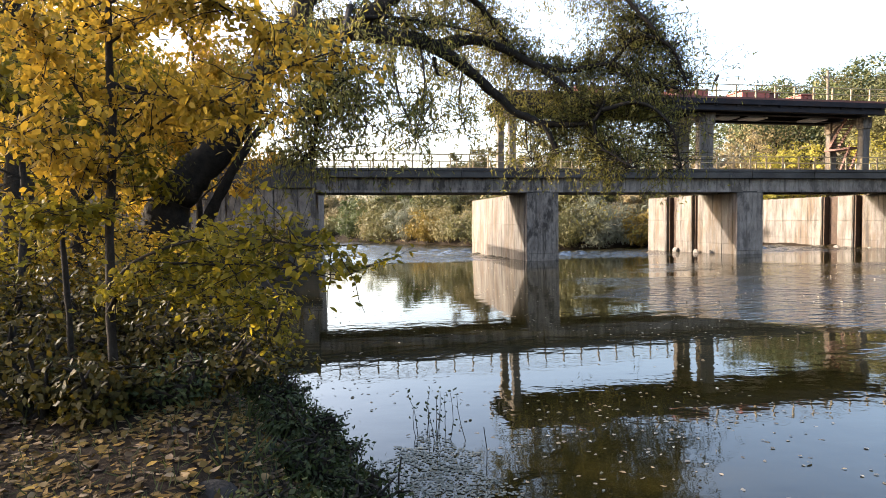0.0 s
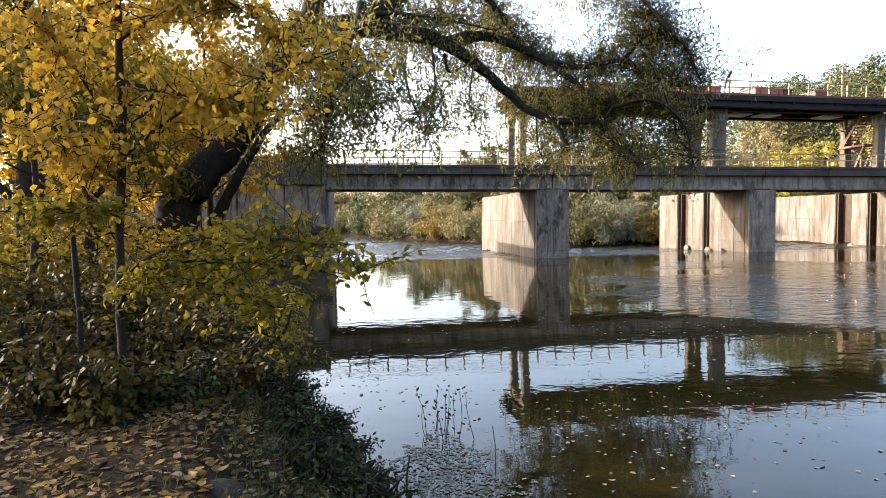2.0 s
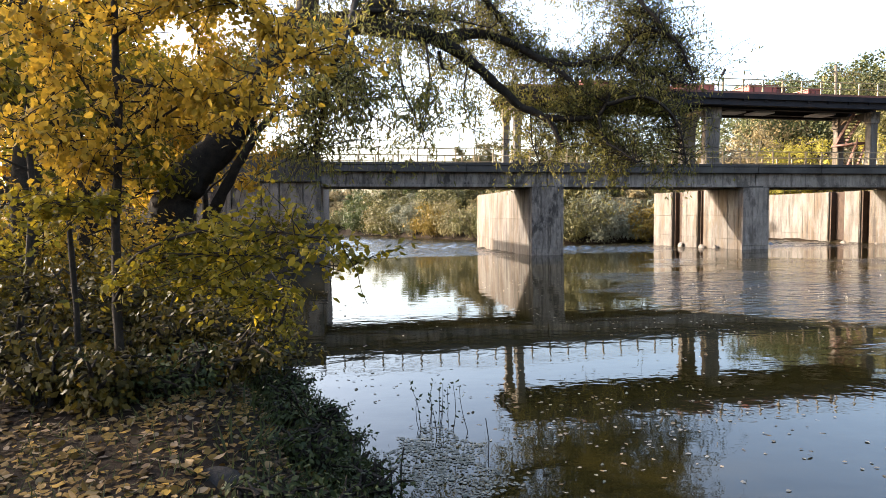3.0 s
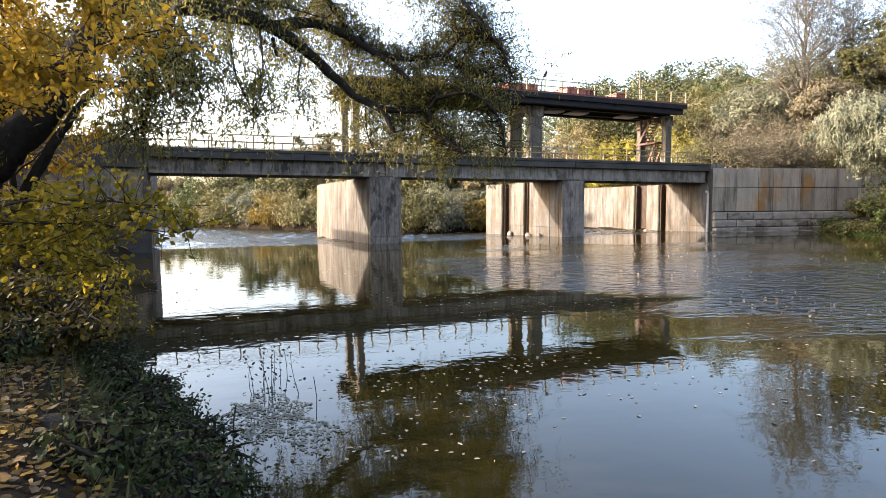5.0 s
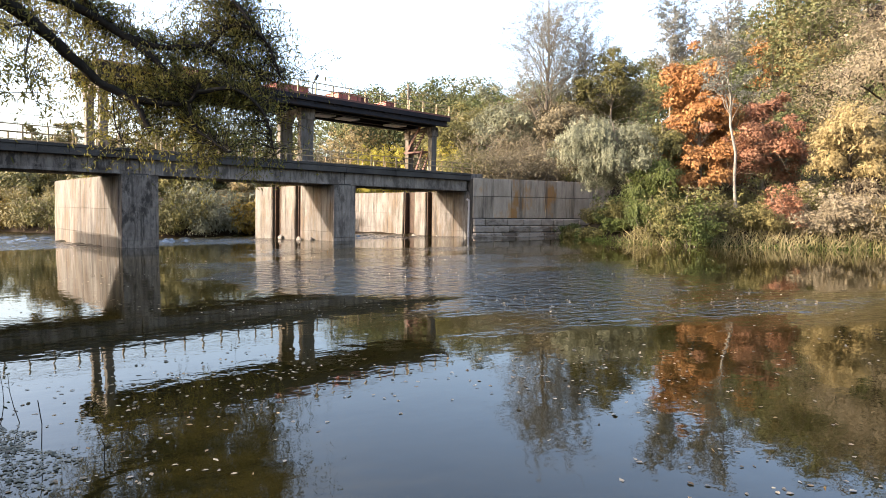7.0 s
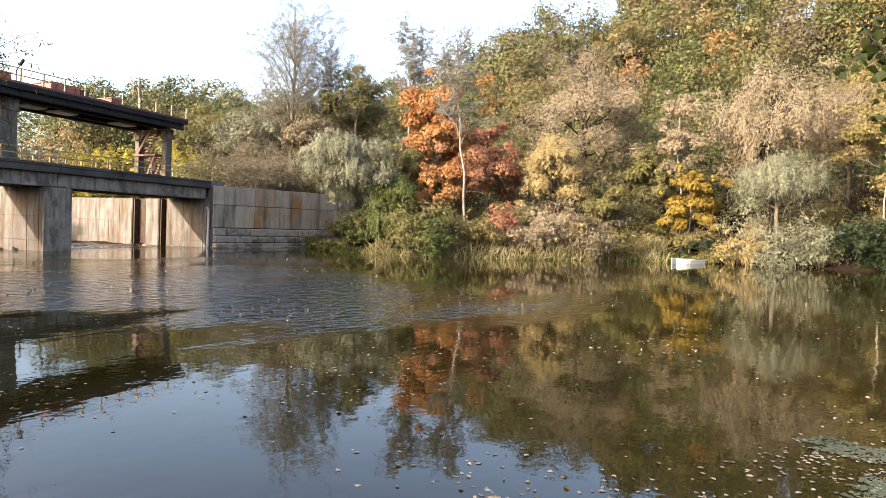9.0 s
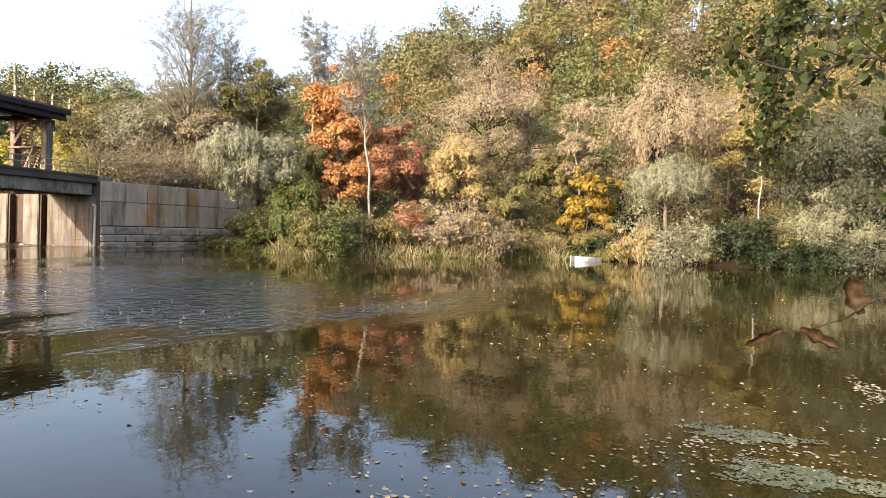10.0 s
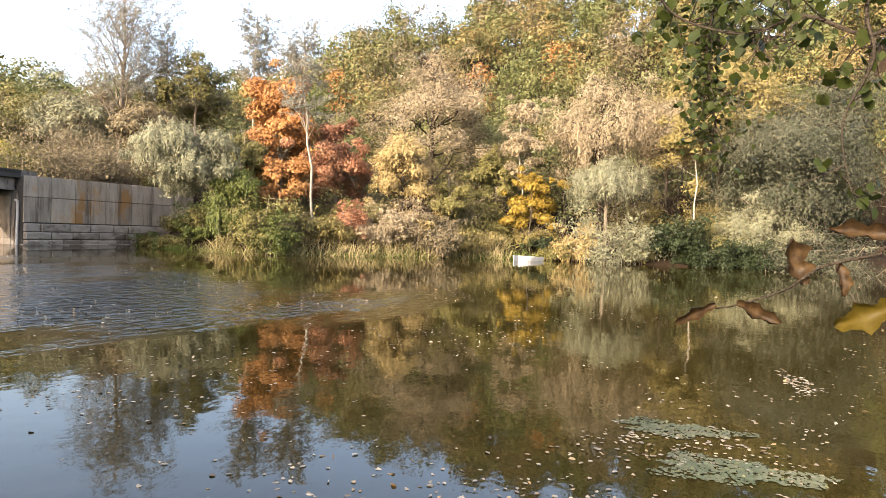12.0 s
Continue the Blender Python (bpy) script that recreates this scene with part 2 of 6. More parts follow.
DUCKWEED = leafy("duckweed", [(0.1, 0.13, 0.06), (0.16, 0.19, 0.1), (0.22, 0.25, 0.15), (0.3, 0.27, 0.16)], 0.1, vary=1.0, tone=0.5)
SILVER = leafy("silver_willow_leaves", [(0.12, 0.126, 0.065), (0.22, 0.222, 0.125), (0.33, 0.33, 0.21), (0.42, 0.415, 0.29)], 0.2, vary=0.55, tone=0.52)
TAN = leafy("tan_willow_leaves", [(0.17, 0.128, 0.07), (0.28, 0.217, 0.13), (0.41, 0.33, 0.215), (0.52, 0.435, 0.3)], 0.2, vary=0.55, tone=0.58)
STRAW = leafy("straw_yellow_leaves", [(0.24, 0.172, 0.065), (0.36, 0.262, 0.105), (0.46, 0.345, 0.155), (0.54, 0.43, 0.22)], 0.2, vary=0.5, tone=0.6)
CLEAR_YELLOW = leafy("clear_yellow_leaves", [(0.24, 0.2, 0.025), (0.38, 0.32, 0.045), (0.52, 0.44, 0.08)], 0.3, tone=0.8)
ORANGE = leafy("orange_leaves", [(0.27, 0.1, 0.036), (0.39, 0.16, 0.055), (0.49, 0.23, 0.078), (0.54, 0.31, 0.12)], 0.2, vary=0.7, tone=0.57)
RUSSET = leafy("russet_leaves", [(0.2, 0.075, 0.045), (0.31, 0.125, 0.07), (0.4, 0.18, 0.1), (0.43, 0.25, 0.14)], 0.2, tone=0.68)
BROWN = leafy("brown_twigs_and_leaves", [(0.08, 0.064, 0.038), (0.13, 0.104, 0.06), (0.19, 0.155, 0.09), (0.25, 0.21, 0.13)], 0.2, vary=0.6, tone=0.72)
OLIVE = leafy("olive_leaves", [(0.07, 0.07, 0.024), (0.12, 0.115, 0.036), (0.18, 0.16, 0.052), (0.26, 0.225, 0.082)], 0.2, vary=0.6, tone=0.66)
GREEN = leafy("green_leaves", [(0.03, 0.045, 0.014), (0.06, 0.085, 0.022), (0.1, 0.125, 0.03), (0.16, 0.17, 0.045)], 0.2, tone=0.7)
# near-black green: the shade under the willows is put into this leaf colour
SHADED_GREEN = leafy("shaded_green_leaves", [(0.01, 0.017, 0.007), (0.02, 0.03, 0.012), (0.036, 0.048, 0.018)], 0.2)
GREY_LEAF = leafy("grey_sparse_leaves", [(0.13, 0.13, 0.11), (0.2, 0.195, 0.16), (0.28, 0.275, 0.23)], 0.25)
BROWN_LEAF = leafy("withered_leaf", [(0.025, 0.014, 0.007), (0.06, 0.034, 0.014), (0.15, 0.09, 0.035)], 0.3, patch=16, vary=1.0, tone=0.48)
# leaf colour lowered so sunlit alder leaves look like shaded silhouettes
ALDER = leafy("shaded_alder_leaves", [(0.015, 0.024, 0.005), (0.027, 0.039, 0.007), (0.05, 0.06, 0.01)], 0.35)
GOLD = leafy("golden_leaves", [(0.11, 0.085, 0.015), (0.22, 0.15, 0.022), (0.34, 0.22, 0.03), (0.42, 0.28, 0.05)], 0.2, tone=0.62)
# darker copy of the silver willow leaves, with bank shade put into its colour
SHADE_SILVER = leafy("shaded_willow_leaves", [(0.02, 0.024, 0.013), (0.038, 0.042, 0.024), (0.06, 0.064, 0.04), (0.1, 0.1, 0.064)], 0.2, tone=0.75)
OCHRE = leafy("ochre_leaves", [(0.12, 0.1, 0.034), (0.2, 0.165, 0.055), (0.29, 0.235, 0.085), (0.38, 0.305, 0.125)], 0.2, vary=0.45, tone=0.58)
HILL_GREEN = leafy("hill_green", [(0.045, 0.06, 0.022), (0.075, 0.095, 0.032), (0.14, 0.155, 0.052), (0.21, 0.215, 0.078)], 0.2, patch=0.03, vary=0.4, tone=0.62)
HILL_OLIVE = leafy("hill_olive", [(0.075, 0.08, 0.03), (0.115, 0.122, 0.045), (0.18, 0.18, 0.068), (0.25, 0.235, 0.092)], 0.2, patch=0.03, vary=0.4, tone=0.6)
HILL_GOLD = leafy("hill_gold", [(0.13, 0.098, 0.04), (0.19, 0.146, 0.058), (0.26, 0.198, 0.08), (0.33, 0.25, 0.1)], 0.2, patch=0.03, vary=0.4, tone=0.6)

# ---- ground and water ----
SHORE = [(-80, 118), (-45, 108), (-24, 88), (-13, 58), (-8.6, 44), (-7.9, 40), (-8.2, 36), (-5.9, 22), (-4.4, 14), (-2.4, 10), (-1.2, 7.6), (-0.65, 6),
         (0.0, 4.0), (0.85, 2.0), (1.5, 0), (2.2, -3), (3.6, -9), (8, -25), (12, -70), (80, -70), (68, -25), (61, -7), (57.5, -2), (56, 2), (55.5, 7), (53, 12.3),
         (49.5, 16.5), (43.5, 21.8), (38.5, 28), (37.5, 35), (43, 43.5), (33, 45.5), (29.5, 62), (24, 66), (19, 62.5), (11, 61.5), (3, 74), (-10.5, 98), (-20, 107), (-50, 125), (-80, 135)]


def shore_distance(x, y):
    """Metres from the waterline, negative in the river."""
    x, y = np.asarray(x, float), np.asarray(y, float)
    best, inside = np.full(x.shape, 1e9), np.zeros(x.shape, bool)
    for (ax, ay), (bx, by) in zip(SHORE, SHORE[1:] + SHORE[:1]):
        dx, dy = bx - ax, by - ay
        k = np.clip(((x - ax) * dx + (y - ay) * dy) / (dx * dx + dy * dy), 0, 1)
        best = np.minimum(best, np.hypot(x - ax - k * dx, y - ay - k * dy))
        if ay != by:
            inside ^= ((ay > y) != (by > y)) & (x < (bx - ax) * (y - ay) / (by - ay) + ax)
    return np.where(inside, -best, best)


HILL_AT = (-180, -90, -20, 0, 8, 16, 28, 45, 52, 60, 66, 75, 90, 130, 180)
HILL_UP = (2, 2, 1, 1, 3, 7, 14.5, 15.5, 19, 29.5, 36, 42, 43, 24, 2)


def ground_height(x, y):
    x, y = np.asarray(x, float), np.asarray(y, float)
    d = shore_distance(x, y)
    far, turn = np.hypot(x, y), np.degrees(np.arctan2(x, y))
    h = np.where(d < 0, np.maximum(-2.2, d * 0.7), 1.12 * smooth(0, 1.7, d) + 0.012 * np.clip(d, 0, 60))
    near = smooth(30, 6, far)
    h = h + near * np.where(d > 0, 0.1 * np.sin(x * 1.3 + 0.6 * y) * np.cos(y * 1.1 - 0.4 * x) * smooth(0.2, 2, d), 0)
    behind = smooth(44, 47, y) * smooth(24, 30, x) * smooth(0, 3, d) * 3.4      # terrace behind the wing wall
    h = h + behind * smooth(70, 48, y)
    return h + np.interp(turn, HILL_AT, HILL_UP) * smooth(68, 150, far) * smooth(2, 30, d)


def graded(lo, hi, fine_lo, fine_hi, step):
    a = list(np.arange(fine_lo, fine_hi, step))
    g, v = step, fine_hi
    while v < hi:
        a.append(v)
        g = g * 1.12 if abs(v) > 130 else min(g * 1.12, 2.6)
        v += g
    a.append(hi)
    g, v = step, fine_lo
    while v > lo:
        g = g * 1.12 if abs(v) > 130 else min(g * 1.12, 2.6)
        v -= g
        a.append(max(v, lo))
    return np.array(sorted(set(a)))


gx, gy = graded(-1800, 1800, -8, 4, 0.25), graded(-1800, 1800, -2, 12, 0.25)
GX, GY = np.meshgrid(gx, gy)
GZ = ground_height(GX, GY)
cols = len(gx)
ids = (np.arange(len(gy) - 1)[:, None] * cols + np.arange(cols - 1)[None, :]).ravel()
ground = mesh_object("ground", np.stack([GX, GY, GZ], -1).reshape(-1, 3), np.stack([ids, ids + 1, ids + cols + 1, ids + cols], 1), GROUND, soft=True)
tagged(ground, "brown soil river bank rising to a wooded hill", "ground", kind="structure")

# bridge frame: s along the deck, n across it away from the calm pool, z up
BR = pose(7.13, 40.8, 0.08, 0, 0.8, 8.65)
FLAT = pose(7.13, 40.8, 0, 0, 0, 8.65)


def on_bridge(s, n, z=0.0):
    return FLAT @ Vector((s, n, z))


wx = np.concatenate([np.arange(-92, -22, 3.0), np.arange(-22, 33, 0.42), np.arange(33, 93, 3.0)])
wy = np.concatenate([np.arange(-75, 12, 3.0), np.arange(12, 40, 1.5), np.arange(40, 84, 0.42), np.arange(84, 140, 4.0)])
WX, WY = np.meshgrid(wx, wy)
across = (-math.sin(radians(8.65)) * (WX - 7.13) + math.cos(radians(8.65)) * (WY - 40.8))
WZ = -0.4 * np.clip((across - 1) / 18, 0, 1)
# broken water past the sluices: crossing wavelets
waves = sum(np.sin(WX * kx + WY * ky + ph) for kx, ky, ph in ((1.9, 2.6, 0.3), (-2.3, 2.2, 1.7), (0.6, 3.4, 4.0), (3.3, 0.9, 2.2), (-1.1, 1.4, 5.1), (-3.6, 3.0, 0.9)))
WZ = WZ + 0.06 * waves * smooth(2, 7, across) * smooth(34, 30, np.abs(WX)) * smooth(83, 78, WY) * (0.55 + 0.45 * np.sin(WX * 0.31 + 1.2 * np.sin(WY * 0.23)))
cols = len(wx)
ids = (np.arange(len(wy) - 1)[:, None] * cols + np.arange(cols - 1)[None, :]).ravel()
water = mesh_object("water", np.stack([WX, WY, WZ], -1).reshape(-1, 3), np.stack([ids, ids + 1, ids + cols + 1, ids + cols], 1), WATER, soft=True)
tagged(water, "calm dark river water mirroring sky and trees", "water", kind="structure")

# ---- sluice bridge ----
rng = np.random.default_rng(7)


def panels_on_side(parent, s, n0, n1, z0, z1, cuts, rows, skip=()):
    """Cast panels on a pier's long side, each a slab of its own with open joints."""
    edges = list(cuts)
    for a, b in zip(edges, edges[1:]):
        if any(a < q < b for q in skip):
            continue
        for c, d in zip(rows, rows[1:]):
            out = 0.03 + 0.025 * rng.random()
            part("panel", boxed(s - out, s + 0.02, a + 0.008, b - 0.008, c + 0.008, d - 0.008), CONCRETE, parent, bevel=0.01)


def pier(s0, s1, n0, n1, slots, label, cuts, rows, group="sluice piers"):
    th = thing("bridge_pier", label, "bridge pier", group, m=BR)
    spans, at = [], n0
    for a, b in slots:
        spans.append((at, a))
        at = b
    spans.append((at, n1))
    bm = bmesh.new()
    for a, b in spans:
        box(bm, s0, s1, a, b, -3, 4.12)
    for a, b in slots:
        box(bm, s0 + 0.55, s1, a, b, -3, 4.12)
    part("core", bm, CONCRETE, th)
    # shaded nose with cast courses
    z = -1.2
    k = 0
    while z < 4.1:
        h = min((1.55, 1.9, 2.4, 1.1)[k % 4], 4.12 - z)
        part("nose_block", boxed(s0 + 0.004 * k, s1 - 0.005 * k, n0 - 0.14 - 0.04 * rng.random(), n0 - 0.004, z + 0.004, z + h - 0.004), CONCRETE_GREY, th, bevel=0.012)
        z, k = z + h, k + 1
    # a thin dark sheet closes the back of each slot
    for a, b in slots:
        part("gate_slot", boxed(s0 + 0.5, s0 + 0.548, a + 0.02, b - 0.02, -2, 4.1), SLOT, th, "dark gate slot backing")
        part("slot_rail", boxed(s0 + 0.2, s0 + 0.5, b - 0.16, b - 0.03, -2, 4.1), SLOT, th)
        part("slot_rail", boxed(s0 - 0.03, s0 + 0.3, a - 0.1, a - 0.02, -2, 4.1), SLOT, th)
    panels_on_side(th, s0, n0, n1, -0.5, 4.1, cuts, rows, [(a + b) / 2 for a, b in slots])
    return th


pier(-2.05, 0.0, 0.0, 17.0, [], "board-marked concrete sluice pier standing in the river", [0.3, 2.2, 4.4, 6.4, 8.9, 12.2, 16.9], [-1.0, 0.55, 2.15, 4.05])
pier(12.05, 13.9, 0.0, 12.3, [(4.6, 5.4), (7.7, 9.2)], "stained concrete sluice pier with two gate slots", [0.3, 1.5, 3.0, 4.5, 5.45, 7.6, 9.25, 12.2], [-1.0, 0.75, 2.3, 4.05])

# right abutment, its long side lit by the sun
ab = thing("bridge_abutment", "pale streaked concrete abutment with gate slots beside the bank", "abutment", "abutments", m=BR)
bm = bmesh.new()
for a, b in ((-0.1, 4.4), (5.3, 6.9), (8.6, 20)):
    box(bm, 25.2, 27.2, a, b, -3, 4.12)
for a, b in ((4.4, 5.3), (6.9, 8.6)):
    box(bm, 25.8, 27.2, a, b, -3, 4.12)
part("core", bm, CONCRETE, ab)
part("end_block", boxed(25.42, 26.9, -0.22, 4.4, 4.13, 5.62), CONCRETE_GREY, ab, bevel=0.03)
part("nose_block", boxed(25.2, 26.9, -0.3, -0.104, -2, 4.12), CONCRETE_GREY, ab, bevel=0.03)
for a, b in ((4.4, 5.3), (6.9, 8.6)):
    part("gate_slot", boxed(25.75, 25.798, a + 0.02, b - 0.02, -2, 4.1), SLOT, ab, "dark gate slot backing")
    part("slot_rail", boxed(25.3, 25.7, b - 0.16, b - 0.03, -2, 4.1), SLOT, ab)
panels_on_side(ab, 25.2, 0, 20, -0.5, 4.1, [0.2, 1.5, 2.9, 4.3, 5.35, 6.85, 8.65, 10.2, 11.6, 12.9, 14.3, 16.0, 18], [-1.0, 0.75, 2.2, 4.05], [4.8, 7.7])
bm = bmesh.new()
bar(bm, (25.12, -0.42, -1), (25.12, -0.42, 3.35), 0.09, 10)
bar(bm, (25.12, -0.42, 3.35), (25.12, -0.2, 3.45), 0.09, 10)
tagged(part("drain_pipe", bm, PIPE), "grey vertical pipe against the abutment corner", "pipe").matrix_world = BR

# rubble lumps at the slots' feet
for s, n in ((11.85, 7.4), (11.75, 4.3), (25.0, 6.7), (24.95, 3.4), (11.8, 2.6)):
    bm = bmesh.new()
    bmesh.ops.create_icosphere(bm, subdivisions=2, radius=0.27)
    for v in bm.verts:
        v.co = Vector((v.co.x * 0.6, v.co.y * 1.2, v.co.z)) * (1 + 0.35 * noise.noise(v.co * 3 + Vector((s, n, 0))))
    ob = part("rubble_lump", bm, RUBBLE)
    tagged(ob, "pale lump of rubble at the foot of the pier", "rubble", "rubble")
    ob.matrix_world = BR @ Matrix.Translation((s, n, 0.0))

# left abutment: dark wall with a plinth
abl = thing("bridge_abutment", "grey ribbed concrete abutment with a dark ledge", "abutment", "abutments", m=BR)
part("core", boxed(-32, -14.85, 0.0, 17, -3, 6.05), CONCRETE_GREY, abl, bevel=0.03)
part("plinth", boxed(-32, -14.7, -0.75, -0.004, -3, 1.55), CONCRETE_DARK, abl, bevel=0.04)
part("ledge", boxed(-32, -14.55, -0.95, -0.006, 1.56, 1.95), CONCRETE_DARK, abl, "dark concrete ledge", bevel=0.03)
for k, (a, b) in enumerate(((-15.85, -14.9), (-17.2, -15.9), (-18.2, -17.25), (-19.9, -18.25), (-21.5, -19.95), (-23.2, -21.55), (-25, -23.25), (-27, -25.05))):
    part("panel", boxed(a, b, -0.1 - 0.05 * (k % 3), -0.005, 1.97, 4.35 + 0.02 * (k % 2)), CONCRETE_GREY, abl, bevel=0.015)
part("coping", boxed(-32, -14.8, -0.35, -0.004, 4.4, 6.04), CONCRETE_DARK, abl, bevel=0.04)

# deck
deck = thing("bridge_deck", "weathered concrete road deck on long beams", "bridge deck", m=BR)
for a, b in ((-15.1, -6.2), (-6.17, -1.05), (-1.02, 5.9), (5.93, 12.95), (12.98, 17.4), (17.43, 25.38)):
    part("slab", boxed(a, b, -0.38, 4.4, 5.02, 5.42), CONCRETE_DARK, deck, bevel=0.025)
    part("kerb", boxed(a, b, -0.42, -0.05, 5.424, 5.6), CONCRETE_DARK, deck, bevel=0.02)
    part("kerb", boxed(a, b, 4.1, 4.43, 5.424, 5.6), CONCRETE_DARK, deck, bevel=0.02)
for a, b in ((-14.83, -1.06), (-1.0, 12.94), (13.0, 25.17)):
    for n in (-0.06, 1.35, 2.75, 3.9):
        part("beam", boxed(a, b, n, n + 0.34, 4.14, 5.015), CONCRETE_GREY, deck, bevel=0.02)
    part("beam_foot", boxed(a, b, -0.1, -0.062, 4.145, 4.3), CONCRETE_GREY, deck)
for s in (-1.03, 12.97):
    part("bearing_block", boxed(s - 0.5, s + 0.5, -0.13, 4.2, 4.122, 4.2), CONCRETE_DARK, deck)


def railing(name, s0, s1, n, z, h, step, label, mat, m, group, post=0.04, rails=(1.0, 0.52)):
    th = thing(name, label, "railing", group, m=m)
    count = int(round((s1 - s0) / step))
    for k in range(count + 1):
        s = s0 + (s1 - s0) * k / count
        part("post", boxed(s - post, s + post, n - post, n + post, z, z + h), mat, th)
    for q in rails:
        bm = bmesh.new()
        bar(bm, (s0, n, z + h * q), (s1, n, z + h * q), 0.032)
        part("rail", bm, mat, th)
    return th


railing("bridge_railing", -14.9, 25.6, -0.24, 5.6, 0.82, 1.16, "low rusted steel railing along the deck edge", RAIL, BR, "deck railings")
railing("bridge_railing", -14.9, 25.6, 4.26, 5.6, 0.82, 1.16, "low rusted steel railing along the far deck edge", RAIL, BR, "deck railings")

# ---- gate hoist platform on portals ----
PL = BR @ pose(0, 0, 0.1, 0, 0.55, 0)
plat = thing("hoist_platform", "dark steel gate hoist platform on concrete portals", "platform", m=PL)
for s, w, dz in ((-2.85, 0.22, 0), (10.1, 0.5, 0.12), (21.75, 0.27, 0.2)):
    for n in (0.6, 3.6):
        col = part("column", boxed(s - w, s + w, n - 0.25, n + 0.25, 5.3, 9.3), CONCRETE, plat, "pale concrete column", bevel=0.03)
        part("capital", boxed(s - w - 0.07, s + w + 0.07, n - 0.32, n + 0.32, 8.55, 9.32), CONCRETE_GREY, col, bevel=0.03)
        part("base", boxed(s - w - 0.12, s + w + 0.12, n - 0.38, n + 0.38, 5.3, 5.75), CONCRETE_GREY, col, bevel=0.03)
    bm = bmesh.new()
    top = [(0.85, 8.4), (1.05, 8.75), (1.4, 8.98), (2.1, 9.05), (2.8, 8.98), (3.15, 8.75), (3.35, 8.4)]
    for q in (-1, 1):
        lower = [bm.verts.new((s + q * w * 0.85, n, z)) for n, z in top]
        upper = [bm.verts.new((s + q * w * 0.85, n, 9.32)) for n, z in top]
        for i in range(len(top) - 1):
            bm.faces.new((lower[i], lower[i + 1], upper[i + 1], upper[i]))
    bm.verts.ensure_lookup_table()
    k = len(top)
    for i in range(k - 1):
        bm.faces.new((bm.verts[i], bm.verts[i + 1], bm.verts[2 * k + i + 1], bm.verts[2 * k + i]))
    part("cross_arch", bm, CONCRETE_GREY, plat)
for n in (-0.5, 0.9, 3.0, 4.3):
    part("girder", boxed(-3.4, 22.3, n, n + 0.22, 9.33, 9.95), BLACK_STEEL, plat)
    part("flange", boxed(-3.42, 22.32, n - 0.12, n + 0.34, 9.322, 9.36), BLACK_STEEL, plat)
for k in range(18):
    s = -3.2 + k * 1.48
    part("cross_beam", boxed(s, s + 0.16, -0.6, 4.8, 9.6, 9.94), BLACK_STEEL, plat)
part("floor_plate", boxed(-3.6, 22.5, -0.65, 4.85, 9.955, 10.03), BLACK_STEEL, plat)
part("edge_channel", boxed(-3.6, 22.5, -0.7, -0.655, 9.72, 10.04), BLACK_STEEL, plat)
part("toe_board", boxed(-3.6, 22.5, -0.7, -0.655, 10.044, 10.17), RED_STEEL, plat, "red-brown toe board")
part("edge_channel", boxed(-3.6, 22.5, 4.855, 4.9, 9.78, 10.16), RED_STEEL, plat)
for a in (11.6, 13.7, 18.2):
    part("floor_hatch", boxed(a, a + 1.4, 1.3, 2.6, 9.2, 9.3), PIPE, plat)
railing("platform_railing", -3.5, 22.4, -0.62, 10.03, 0.92, 1.35, "rusty yellow-brown steel railing on the platform", RAIL, PL, "platform railings", rails=(1.0, 0.55, 0.12))
railing("platform_railing", -3.5, 22.4, 4.8, 10.03, 0.92, 1.35, "rusty steel railing along the platform's far edge", RAIL, PL, "platform railings", rails=(1.0, 0.55))


def hoist_box(s, n, w, d, h, mat, label):
    th = thing("hoist_housing", label, "machine box", "hoist housings", m=PL)
    part("body", boxed(s, s + w, n, n + d, 10.034, 10.03 + h), mat, th, bevel=0.03)
    part("lid", boxed(s - 0.05, s + w + 0.05, n - 0.05, n + d + 0.05, 10.034 + h, 10.09 + h), mat, th)
    for k in range(3):
        q = s + w * (k + 0.5) / 3
        part("stiffener", boxed(q - 0.03, q + 0.03, n - 0.05, n - 0.004, 10.1, h + 9.95), RED_STEEL, th)
    return th


hoist_box(12.9, 0.9, 2.0, 1.8, 0.86, RED_BOX, "faded red gate hoist housing on the platform")
hoist_box(15.0, 1.2, 0.75, 1.3, 0.82, RED_STEEL, "dark red hoist cabinet on the platform")
hoist_box(17.2, 0.9, 1.0, 1.5, 0.72, RED_BOX, "small faded red hoist housing on the platform")
hoist_box(7.9, 0.6, 2.4, 1.8, 0.75, RED_BOX, "faded red hoist housing near the willow")
hoist_box(1.5, 0.9, 1.8, 1.8, 0.8, RED_BOX, "faded red hoist housing over the first pier")


def lamp_post(s, n, z, h, m):
    th = thing("lamp_post", "thin steel post with a tilted lamp head", "lamp post", "platform lamps", m=m)
    bm = bmesh.new()
    bar(bm, (s, n, z), (s, n, z + h), 0.035)
    part("pole", bm, BLACK_STEEL, th)
    bm = bmesh.new()
    bar(bm, (s, n, z + h), (s + 0.3, n, z + h + 0.55), 0.03)
    part("arm", bm, BLACK_STEEL, th)
    bm = bmesh.new()
    bar(bm, (s + 0.22, n, z + h + 0.4), (s + 0.42, n, z + h + 0.78), 0.1, 8)
    part("head", bm, BLACK_STEEL, th)
    return th


lamp_post(11.1, 1.5, 10.03, 1.2, PL)
lamp_post(-1.6, 1.5, 10.03, 1.3, PL)

